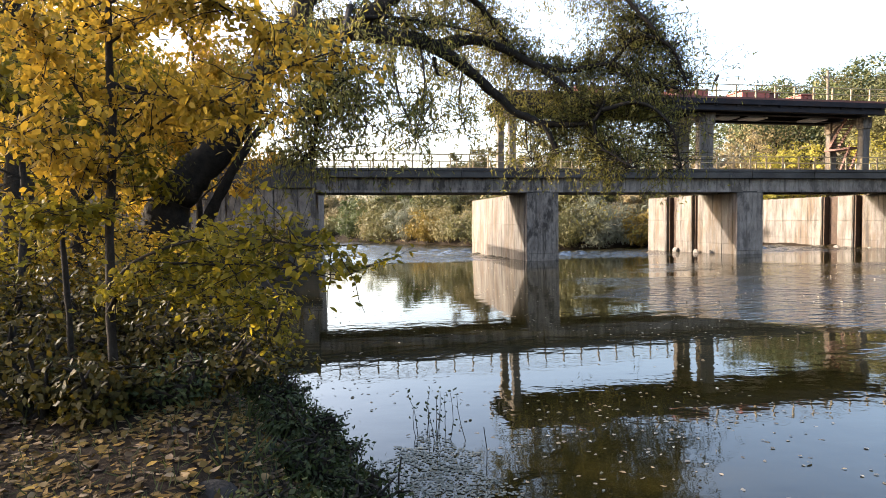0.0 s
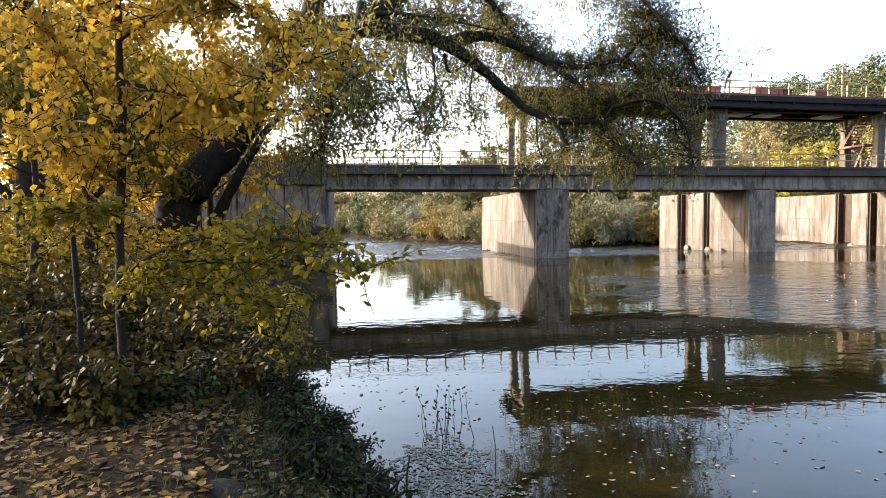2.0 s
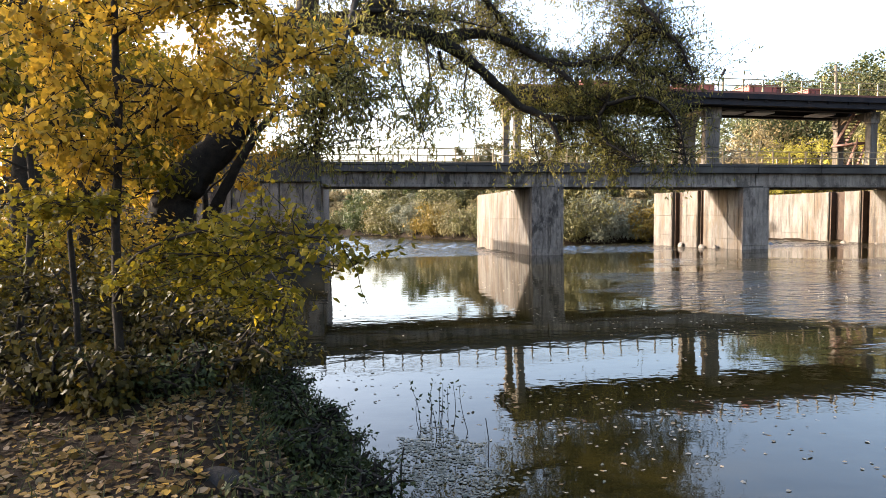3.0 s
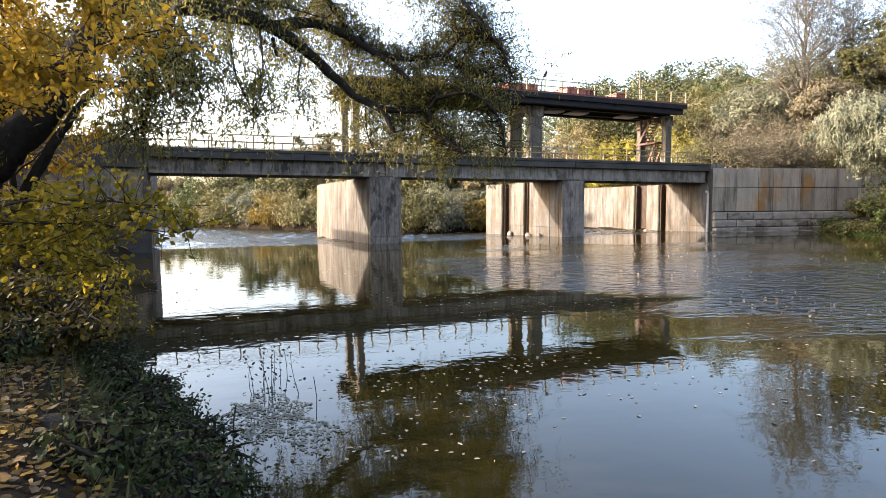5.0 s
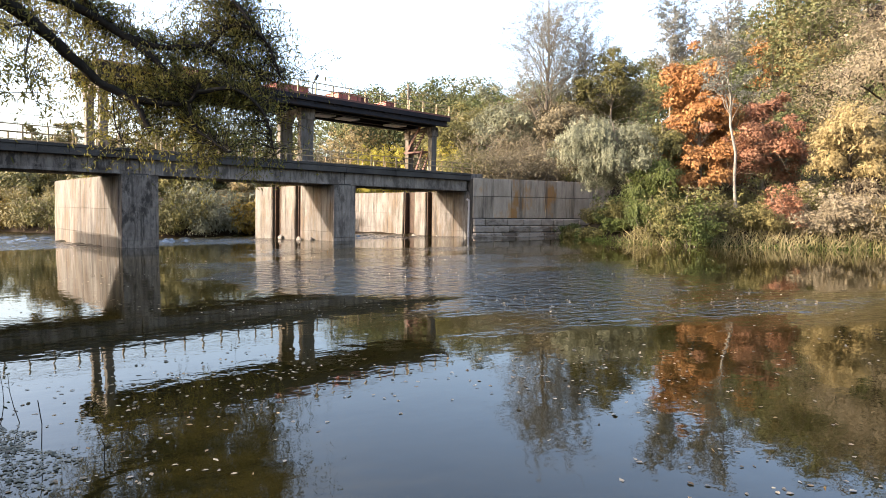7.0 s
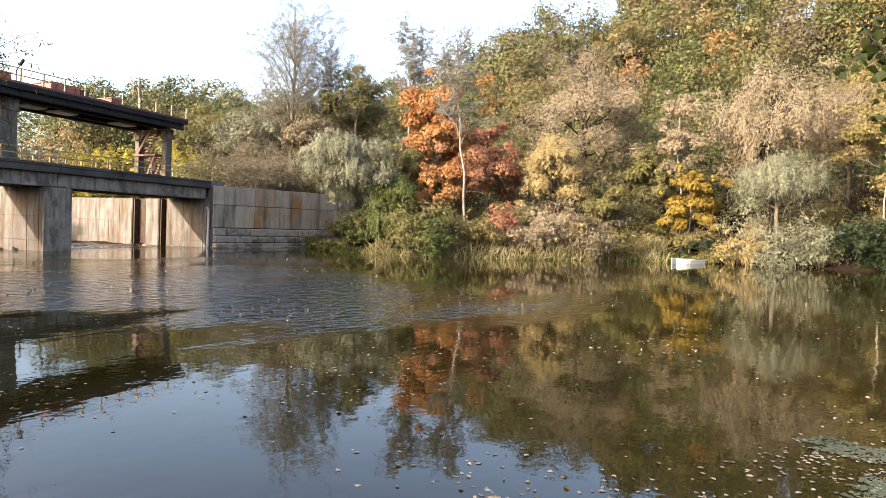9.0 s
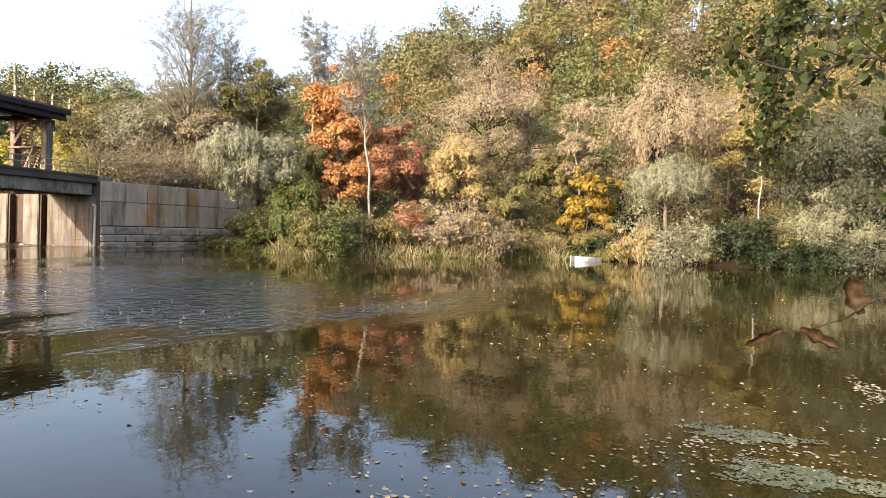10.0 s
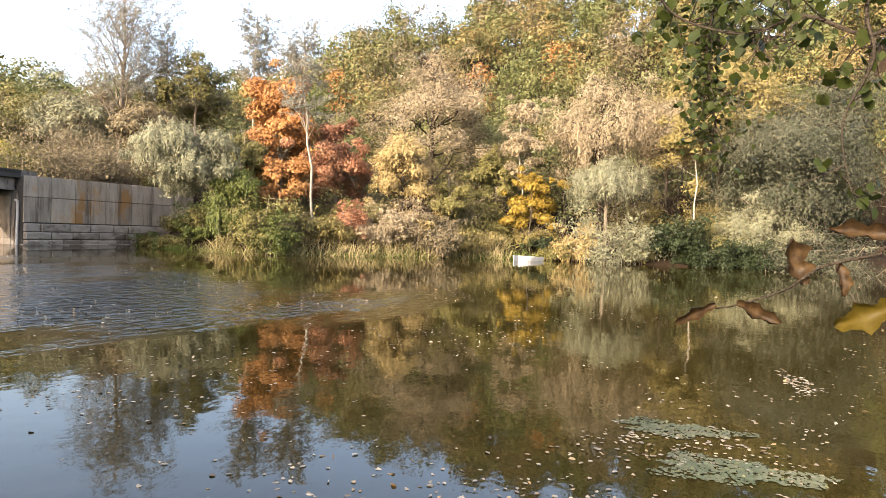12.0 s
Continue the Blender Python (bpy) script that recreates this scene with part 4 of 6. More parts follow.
bush(43.0, 24.6, 2.9, 1.7, OCHRE, "ochre shrub above the reeds", 53, n=4446, size=0.143, aspect=0.4, droop=0.1)
bush(48.7, 20.4, 4.3, 2.3, STRAW, "straw willow shrub over the reeds", 54, n=4446, size=0.143, aspect=0.4, droop=0.5)
bush(50.0, 17.1, 2.5, 1.8, OCHRE, "ochre shrub at the waterline", 55, n=4446, size=0.143, aspect=0.4, droop=0.1)
bush(57.2, 17.8, 6.2, 2.9, OLIVE, "olive shrub among the trees", 56, n=6084, size=0.143, aspect=0.4, droop=0.1)
bush(39.0, 27.9, 2.5, 1.5, OLIVE, "olive shrub above the reeds", 57, n=4446, size=0.143, aspect=0.4, droop=0.1)
bush(55.5, 13.0, 3.0, 1.8, OCHRE, "ochre shrub beside the boat", 58, n=4446, size=0.143, aspect=0.4, droop=0.1)
bush(56.1, 3.8, 3.3, 2.3, SILVER, "pale willow shrub at the waterline", 59, n=4446, size=0.143, aspect=0.4, droop=0.5)
bush(58.3, 0.5, 3.2, 2.7, SHADED_GREEN, "dark green shrub in the shade", 60, n=4446, size=0.143, aspect=0.4, droop=0.1)
bush(52.8, 27.7, 7.9, 2.6, BROWN, "brown shrub behind the maples", 61, n=4446, size=0.143, aspect=0.4, droop=0.1)
bush(38.4, 27.0, 4.1, 1.9, GREEN, "low green broad-leaved shrub by the reeds", 62, n=4446, size=0.143, aspect=0.4, droop=0.1)
bush(46.0, 29.2, 4.9, 2.4, OLIVE, "olive shrub under the maples", 63, n=4446, size=0.143, aspect=0.4, droop=0.1)
bush(42.0, 31.3, 5.1, 2.4, GREEN, "green shrub behind the willow", 64, n=4446, size=0.143, aspect=0.4, droop=0.1)
bush(48.6, 27.0, 5.6, 2.7, OLIVE, "olive shrub under the russet tree", 65, n=6084, size=0.143, aspect=0.4, droop=0.1)
bush(56.3, 20.2, 5.4, 2.9, BROWN, "brown shrub in the shade", 66, n=6084, size=0.143, aspect=0.4, droop=0.1)
bush(62.1, 4.5, 6.7, 3.1, OCHRE, "ochre shrub under the willows", 67, n=6084, size=0.143, aspect=0.4, droop=0.1)
bush(64.4, -1.0, 6.4, 3.3, OCHRE, "ochre shrub among the birches", 68, n=6084, size=0.143, aspect=0.4, droop=0.1)
bush(66.3, -4.7, 7.5, 4.2, OLIVE, "olive shrub among the birches", 69, n=6084, size=0.143, aspect=0.4, droop=0.1)
bush(38.6, 57.2, 9.5, 2.9, CLEAR_YELLOW, "yellow shrub above the wing wall", 60, n=5265, size=0.134, aspect=0.4, stems=14)
bush(40.7, 54.5, 10.8, 3.4, BROWN, "brown twiggy shrub above the wing wall", 61, n=5265, size=0.134, aspect=0.4, stems=14)
bush(44.7, 55.3, 12.2, 3.9, BROWN, "brown twiggy shrub above the wing wall", 62, n=5265, size=0.134, aspect=0.4, stems=14)
bush(44.9, 51.3, 11.3, 3.6, BROWN, "brown twiggy shrub above the wing wall", 63, n=5265, size=0.134, aspect=0.4, stems=14)
bush(46.2, 48.7, 10.9, 3.2, BROWN, "brown twiggy shrub above the wing wall", 64, n=5265, size=0.134, aspect=0.4, stems=14)
bush(38.5, 49.3, 8.8, 3.8, BROWN, "brown twiggy shrub above the wing wall", 65, n=5265, size=0.134, aspect=0.4, stems=14)
bush(41.7, 46.8, 8.5, 3.6, BROWN, "brown twiggy shrub above the wing wall", 66, n=5265, size=0.134, aspect=0.4, stems=14)
bush(36.0, 50.5, 7.9, 2.9, OLIVE, "olive shrub above the wing wall", 67, n=5265, size=0.134, aspect=0.4, stems=14)
bush(47.0, 46.6, 10.2, 2.5, OLIVE, "olive shrub above the wing wall", 68, n=5265, size=0.134, aspect=0.4, stems=14)
bush(39.2, 46.9, 7.7, 3.0, BROWN, "brown twiggy shrub above the wing wall", 69, n=5265, size=0.134, aspect=0.4, stems=14)
tree(48.4, 60.0, 14.3, 8.9, 4.2, SILVER, "autumn tree behind the wing wall", 80, n=7500, size=0.227, limbs=18)
tree(47.7, 68.0, 15.4, 8.9, 5.1, OLIVE, "autumn tree behind the wing wall", 81, n=7500, size=0.227, limbs=18)
tree(53.5, 61.0, 16.2, 10.2, 4.3, BROWN, "autumn tree behind the wing wall", 82, n=7500, size=0.227, limbs=18)
tree(43.4, 66.0, 13.6, 7.8, 4.5, OLIVE, "autumn tree behind the wing wall", 83, n=7500, size=0.227, limbs=18)
tree(50.7, 52.8, 14.0, 9.1, 3.1, BROWN, "autumn tree behind the wing wall", 84, n=7500, size=0.227, limbs=18)
for k, (x, y, top, r, leaf) in enumerate(((53.8, 10.6, 1.5, 1.4, OLIVE), (54.9, 11.6, 1.9, 1.5, SHADED_GREEN), (56.4, 3.6, 1.5, 1.4, OLIVE), (40.6, 40.2, 0.8, 1.2, OLIVE), (39.4, 38.0, 0.8, 1.2, GREEN), (38.6, 36.0, 0.9, 1.3, OLIVE), (38.8, 33.8, 1.6, 1.4, GREEN), (41.6, 41.6, 1.0, 1.2, GREEN), (43.6, 40.6, 2.8, 1.5, OLIVE), (43.0, 38.4, 3.6, 1.7, GREEN), (41.8, 36.2, 3.4, 1.6, OLIVE))):
    bush(x, y, top, r, leaf, "low leafy weeds along the waterline of the bank", 175 + k, n=2600, size=0.15, aspect=0.5, group="waterside weeds")
bush(57.9, 1.0, 1.7, 2.0, SHADED_GREEN, "dark overhanging shrub in the waterside shade", 170, n=4500, size=0.143, base=-0.25)
bush(56.2, -1.0, 2.2, 2.0, SHADED_GREEN, "dark overhanging shrub in the waterside shade", 171, n=4500, size=0.143, base=-0.25)
bush(56.7, -2.9, 1.7, 2.0, SHADED_GREEN, "dark overhanging shrub in the waterside shade", 172, n=4500, size=0.143, base=-0.25)
bush(57.2, -4.7, 2.2, 2.0, SHADED_GREEN, "dark overhanging shrub in the waterside shade", 173, n=4500, size=0.143, base=-0.25)
bush(33.0, 76.6, 12.9, 2.9, BROWN, "brown shrub behind the dam", 100, n=5600, size=0.19, aspect=0.5, stems=12)
bush(34.1, 73.9, 13.4, 3.0, STRAW, "straw-yellow shrub behind the dam", 101, n=5600, size=0.19, aspect=0.5, stems=12)
bush(35.8, 70.9, 12.0, 3.0, CLEAR_YELLOW, "yellow autumn shrub behind the dam", 102, n=5600, size=0.19, aspect=0.5, stems=12)
bush(38.2, 69.7, 11.2, 2.8, CLEAR_YELLOW, "yellow autumn shrub behind the dam", 103, n=5600, size=0.19, aspect=0.5, stems=12)
bush(28.3, 74.2, 11.4, 2.6, STRAW, "straw-yellow shrub behind the dam", 104, n=5600, size=0.19, aspect=0.5, stems=12)
bush(41.9, 62.9, 11.4, 2.6, CLEAR_YELLOW, "yellow autumn shrub behind the dam", 105, n=5600, size=0.19, aspect=0.5, stems=12)
bush(42.4, 60.1, 10.1, 1.9, OLIVE, "olive shrub behind the dam", 106, n=5600, size=0.19, aspect=0.5, stems=12)
bush(25.1, 75.3, 9.9, 2.5, OLIVE, "olive shrub behind the dam", 107, n=5600, size=0.19, aspect=0.5, stems=12)
bush(43.3, 71.4, 11.2, 2.2, BROWN, "brown shrub behind the dam", 108, n=5600, size=0.19, aspect=0.5, stems=12)
tree(14.1, 68.6, 8.5, -0.1, 3.7, OLIVE, "olive willow beyond the sluice", 120, n=7500, size=0.277, group="trees beyond the dam", limbs=18)
tree(19.0, 65.3, 5.5, -0.7, 2.1, STRAW, "amber shrub beyond the sluice", 121, n=7500, size=0.277, group="trees beyond the dam", limbs=18)
tree(18.4, 69.6, 7.6, -0.2, 2.6, OLIVE, "olive tree beyond the sluice", 122, n=7500, size=0.277, group="trees beyond the dam", limbs=18)
tree(-7.1, 99.8, 7.0, -0.4, 5.2, OLIVE, "olive tree on the far bend", 123, n=7500, size=0.277, group="trees beyond the dam", limbs=18)
tree(-0.2, 88.0, 7.1, -0.5, 4.2, OLIVE, "olive tree on the far bank", 124, n=7500, size=0.277, group="trees beyond the dam", limbs=18)
tree(2.5, 80.0, 2.8, -0.6, 1.7, STRAW, "yellow shrub on the far bank", 125, n=7500, size=0.277, group="trees beyond the dam", limbs=18)
tree(-13.7, 111.2, 6.6, -0.6, 3.9, GREEN, "hazy green leafy tree on the river bend", 126, n=7500, size=0.277, group="trees beyond the dam", limbs=18)
tree(-20.1, 120.3, 7.5, -0.8, 4.3, STRAW, "yellow tree on the bend", 127, n=7500, size=0.277, group="trees beyond the dam", limbs=18)
tree(-3.6, 97.9, 10.2, 0.1, 3.8, GREEN, "green tree on the far bank", 128, n=7500, size=0.277, group="trees beyond the dam", limbs=18)
tree(-24.8, 123.5, 8.3, -0.8, 5.0, GREEN, "green tree on the bend", 129, n=7500, size=0.277, group="trees beyond the dam", limbs=18)
tree(4.6, 91.9, 12.5, 1.6, 3.2, OCHRE, "yellowing tree beyond the dam", 130, n=7500, size=0.277, group="trees beyond the dam", limbs=18)
tree(8.5, 83.6, 11.0, 1.6, 2.9, OCHRE, "yellow tree beyond the dam", 131, n=7500, size=0.277, group="trees beyond the dam", limbs=18)
tree(13.1, 85.0, 11.6, 1.5, 3.4, OCHRE, "straw tree beyond the dam", 132, n=7500, size=0.277, group="trees beyond the dam", limbs=18)
tree(1.6, 104.0, 12.5, 1.6, 3.6, OLIVE, "olive tree far beyond the dam", 133, n=7500, size=0.277, group="trees beyond the dam", limbs=18)
bush(15.3, 64.2, 3.1, 2.5, SILVER, "grey-green willow shrub beyond the sluice", 150, n=3255, size=0.168, aspect=0.3, droop=0.5)
bush(13.4, 65.7, 2.0, 2.1, SILVER, "grey-green willow shrub beyond the sluice", 151, n=3255, size=0.168, aspect=0.3, droop=0.5)
bush(12.7, 67.8, 2.9, 1.8, SILVER, "grey-green willow shrub beyond the sluice", 152, n=3255, size=0.168, aspect=0.3, droop=0.5)
bush(17.6, 62.6, 2.2, 1.8, SILVER, "grey-green willow shrub beyond the sluice", 153, n=3255, size=0.168, aspect=0.3, droop=0.5)
bush(0.4, 82.0, 1.8, 2.1, SILVER, "grey-green willow shrub beyond the sluice", 154, n=3255, size=0.168, aspect=0.3, droop=0.5)
bush(-3.4, 89.9, 2.0, 2.7, SILVER, "grey-green willow shrub beyond the sluice", 155, n=3255, size=0.168, aspect=0.3, droop=0.5)
bush(-8.1, 98.7, 1.8, 3.0, SILVER, "grey-green willow shrub beyond the sluice", 156, n=3255, size=0.168, aspect=0.3, droop=0.5)
bush(-13.4, 107.2, 1.7, 2.8, SILVER, "grey-green willow shrub beyond the sluice", 157, n=3255, size=0.168, aspect=0.3, droop=0.5)
bush(-17.9, 112.6, 1.7, 3.0, SILVER, "grey-green willow shrub beyond the sluice", 158, n=3255, size=0.168, aspect=0.3, droop=0.5)

# ---- far woods on the hill: too many to count ----
def woods(name, label, leaf, spots, seed, per=1050, size=0.34):
    """Many crowns with trunks as one mass."""
    g = np.random.default_rng(seed)
    V, F, k = [], [], 0
    for x, y, h, r in spots:
        z0 = float(ground_height(x, y))
        far = math.hypot(x, y)
        n = int(per * min(1.6, 110 / far))
        v, f = tube(bent(g, (x, y, z0 - 0.3), (x, y, z0 + h * 0.8), 4, 0.04), [0.16, 0.13, 0.1, 0.05], 4)
        V.append(v), F.append(f + k)
        k += len(v)
        lumps = 13
        d = g.normal(size=(lumps, 3))
        d /= np.linalg.norm(d, axis=1, keepdims=True)
        d[:, 2] = np.where(d[:, 2] < 0, d[:, 2] * 0.75, d[:, 2])
        centre = np.array([x, y, z0 + h * 0.54]) + d * np.array([r * 0.72, r * 0.72, h * 0.4])
        v, f = clump_leaves(g, centre, r * g.uniform(0.34, 0.56, lumps), np.array([x, y, z0 + h * 0.35]), n, size * far / 110, 0.6)
        f = np.concatenate(f)
        V.append(v), F.append(f + k)
        k += len(v)
    bark = [f for f in F if f.shape[1] == 4]
    blade = [f for f in F if f.shape[1] == 3]
    bark, blade = np.concatenate(bark), np.concatenate(blade)
    ob = mesh_object(name, np.concatenate(V), [blade, bark], [leaf, BARK], indices=np.repeat([0, 1], [len(blade), len(bark)]))
    return tagged(ob, label, "woodland", kind="stuff")


def wood_spots(seed, count, turn0, turn1, far0, far1, keep):
    g = np.random.default_rng(seed)
    out = []
    while len(out) < count:
        a, d = radians(g.uniform(turn0, turn1)), math.sqrt(g.uniform(far0 ** 2, far1 ** 2))
        x, y = d * math.sin(a), d * math.cos(a)
        if shore_distance(np.array([x]), np.array([y]))[0] < 6 or not keep(x, y):
            continue
        out.append((x, y, g.uniform(9, 14), g.uniform(3.8, 6.0)))
    return out


hill = wood_spots(11, 350, 24, 108, 98, 172, lambda x, y: True) + wood_spots(13, 85, 44, 108, 68, 98, lambda x, y: True)
north = [(x, y, h * (0.5 + 0.5 * float(smooth(0, 0.2, x / y))), r) for x, y, h, r in wood_spots(12, 120, -40, 26, 112, 210, lambda x, y: True)]
shares = ((HILL_GREEN, "green autumn woods on the hill"), (HILL_OLIVE, "olive autumn woods on the hill"), (HILL_GOLD, "golden woods on the hill"), (HILL_GREEN, "green woods behind the bank"), (HILL_GREEN, "green woods high on the hill"), (BROWN, "brown woods on the hill"), (HILL_OLIVE, "mixed woods on the hill"))
for i, (leaf, label) in enumerate(shares):
    woods("woodland", label, leaf, [s for j, s in enumerate(hill) if (j * 5 + j // 9) % 7 == i], 20 + i)
woods("woodland", "hazy green woods upstream", HILL_GREEN, north[::2], 30, 420)
woods("woodland", "hazy olive woods upstream", HILL_OLIVE, north[1::2], 31, 420)

woods("woodland", "a few orange crowns among the hill woods", ORANGE, [(104, 22, 12, 3.0), (98, 33, 11, 2.6), (90, 54, 10, 2.4)], 33)

# shrubs that hide the far bank's foot
edge = [(19, 63.2), (15.5, 63.2), (11.5, 63), (8.5, 66), (6, 70), (3.8, 74), (1.2, 78.5), (-1.8, 83), (-4.6, 88), (-7.4, 93), (-10.2, 98.5), (-14, 103), (-19, 108), (23, 66.8)]
for k, (x, y) in enumerate(edge):
    bush(x - 0.2, y - 0.7, 3.6 + 2.2 * (k * 0.618 % 1), 2.8 + 1.0 * (k * 0.377 % 1), (GOLD, SILVER, OLIVE, OCHRE, GREEN, OLIVE, OCHRE)[k % 7], "bushy willow shrub on the bank beyond the dam", 300 + k, n=5000, size=0.2, aspect=0.4, droop=0.5, group="far bank shrubs", base=-0.35)

# ---- leaning willow on the near bank ----
willow = thing("willow_tree", "dark leaning willow arching over the river", "tree", m=pose(0, 0, 0))
WILLOW_LIMBS = []
bough(WILLOW_LIMBS, [(-8.34, 17.17, -0.81), (-8.07, 17.16, -0.16), (-7.19, 17.19, 3.05), (-6.45, 17.3, 4.15), (-5.41, 17.5, 5.41), (-4.49, 17.59, 7.13), (-3.81, 17.76, 8.2), (-2.8, 17.93, 9.74), (-1.09, 17.79, 11.13)], 0.769, 0.19, 12)
bough(WILLOW_LIMBS, [(-6.8, 17.33, 0.24), (-6.45, 17.32, 2.35), (-5.69, 17.24, 3.82), (-4.92, 17.3, 5.01), (-4.16, 17.33, 5.88)], 0.169, 0.058, 7)
bough(WILLOW_LIMBS, [(-4.18, 17.66, 7.58), (-2.83, 17.77, 7.86), (-1.47, 17.77, 7.66), (-0.1, 17.66, 7.34), (1.07, 17.32, 6.35), (1.9, 16.91, 5.46), (2.56, 16.49, 5.02), (2.9, 16.28, 4.31)], 0.231, 0.087, 8)
bough(WILLOW_LIMBS, [(2.49, 16.51, 5.07), (3.21, 16.22, 4.99), (3.71, 15.94, 5.04), (3.94, 15.73, 5.43)], 0.092, 0.036, 6)
bough(WILLOW_LIMBS, [(3.71, 15.94, 5.01), (3.82, 15.75, 4.42), (4.13, 15.5, 4.12), (4.46, 15.24, 3.82)], 0.054, 0.022, 5)
bough(WILLOW_LIMBS, [(-0.18, 17.66, 7.34), (0.79, 17.48, 7.47), (1.6, 17.27, 7.18), (2.37, 17.01, 6.69), (3.18, 16.72, 6.04), (3.71, 16.44, 5.35), (3.89, 16.41, 4.76)], 0.154, 0.044, 7)
bough(WILLOW_LIMBS, [(-2.37, 17.67, 7.73), (-1.59, 17.59, 8.39), (-0.66, 17.5, 8.86), (0.37, 17.5, 8.85), (1.12, 17.46, 8.3), (1.62, 17.43, 7.61), (2.17, 17.2, 6.8)], 0.169, 0.073, 7)
bough(WILLOW_LIMBS, [(2.22, 17.04, 6.76), (3.21, 16.88, 6.46), (4.28, 16.48, 6.5), (4.88, 16.14, 6.03), (5.69, 15.7, 5.72)], 0.092, 0.029, 6)
bough(WILLOW_LIMBS, [(-3.56, 17.5, 7.37), (-3.39, 17.17, 6.42), (-3.21, 17.2, 5.77), (-3.32, 17.19, 4.73), (-3.6, 17.12, 4.34)], 0.077, 0.029, 5)
bough(WILLOW_LIMBS, [(-1.09, 17.79, 11.13), (0.7, 17.17, 10.22), (2.64, 16.65, 9.4), (4.16, 16.01, 8.31), (5.1, 15.55, 7.08)], 0.185, 0.044, 7)
bough(WILLOW_LIMBS, [(-2.35, 17.67, 8.44), (-2.59, 17.14, 7.26), (-2.92, 16.77, 6.32), (-3.13, 16.56, 5.57)], 0.077, 0.022, 5)
bough(WILLOW_LIMBS, [(-0.15, 17.66, 7.08), (-0.03, 17.66, 6.59), (0.41, 17.66, 6.76)], 0.054, 0.022, 5)
bough(WILLOW_LIMBS, [(3.89, 15.8, 5.27), (4.7, 15.39, 5.35), (5.35, 15.23, 4.78), (5.59, 15.23, 3.81)], 0.062, 0.017, 5)
bough(WILLOW_LIMBS, [(4.28, 16.48, 6.5), (4.86, 16.04, 7.05), (5.51, 15.71, 6.72), (5.91, 15.55, 5.75)], 0.062, 0.017, 5)
bough(WILLOW_LIMBS, [(-2.53, 17.72, 7.71), (-2.16, 17.57, 6.36), (-1.98, 17.39, 5.21)], 0.04, 0.01, 4)
bough(WILLOW_LIMBS, [(-1.32, 17.75, 7.52), (-1.12, 17.57, 6.11), (-0.64, 17.39, 4.88)], 0.045, 0.01, 4)
bough(WILLOW_LIMBS, [(-0.49, 17.79, 7.33), (-0.41, 17.5, 6.01), (-0.69, 17.29, 4.53)], 0.03, 0.008, 4)
bough(WILLOW_LIMBS, [(-2.84, 17.78, 7.68), (-2.92, 17.56, 6.37), (-2.71, 17.49, 5.39)], 0.035, 0.01, 4)
bough(WILLOW_LIMBS, [(0.62, 17.49, 6.73), (0.48, 17.29, 5.66), (0.72, 17.19, 4.76)], 0.025, 0.008, 4)
bough(WILLOW_LIMBS, [(-3.27, 17.7, 8.05), (-1.73, 17.42, 8.08), (-0.24, 17.2, 7.84), (1.2, 16.96, 7.45)], 0.06, 0.02, 5)
bough(WILLOW_LIMBS, [(2.17, 16.86, 5.26), (2.2, 16.66, 4.45), (2.36, 16.53, 3.94)], 0.02, 0.008, 4)


def curve_through(points, steps):
    """A smooth line through control points."""
    p = np.asarray(points, float)
    p = np.vstack([2 * p[0] - p[1], p, 2 * p[-1] - p[-2]])
    out = []
    for i in range(1, len(p) - 2):
        for k in np.linspace(0, 1, steps, endpoint=False):
            a, b, c, d = p[i - 1:i + 3]
            out.append(0.5 * (2 * b + (c - a) * k + (2 * a - 5 * b + 4 * c - d) * k * k + (3 * b - a - 3 * c + d) * k ** 3))
    return np.array(out + [p[-2]])


def limb_set(rows, g, rough=0.02):
    made = []
    for pts, r0, r1, sides in rows:
        line = curve_through(pts, 6)
        line += g.normal(size=line.shape) * rough * r0 * 3
        made.append((line, np.linspace(r0, r1, len(line)) * g.uniform(0.9, 1.1, len(line)), sides))
    return made


def reach_out(q):
    """The crown leans away over the river, further the more it overhangs."""
    k = 1 + 0.3 * float(smooth(-2.0, 2.5, q[0]))
    return (q[0] * k, -0.4 + (q[1] + 0.4) * k, 2.7 + (q[2] - 2.7) * k)


g = np.random.default_rng(5)
HANGING = (8, 10, 14, 15, 16, 17, 18)                  # limbs that hang towards the near bank
for c in HANGING:
    first, rest = WILLOW_LIMBS[c][0][0], WILLOW_LIMBS[c][0][1:]
    WILLOW_LIMBS[c] = ([first] + [(q[0] * 0.84, -0.4 + (q[1] + 0.4) * 0.84, 2.7 + (q[2] - 2.7) * 0.84) for q in rest], *WILLOW_LIMBS[c][1:])
wood = limb_set([([reach_out(q) for q in pts], r0 * (0.85 if r0 > 0.5 else 1.25), r1 * 0.9, sides) for pts, r0, r1, sides in WILLOW_LIMBS], g)
twigs = []
weight = [1.7, 0.05, 2.0, 1.9, 1.7, 2.6, 3.2, 2.9, 1.0, 4.6, 1.0, 0.2, 2.5, 3.2, 0.45, 0.45, 0.4, 0.5, 0.15, 1.8, 0.3]
choice = g.choice(len(wood), 3300, p=np.array(weight) / sum(weight))
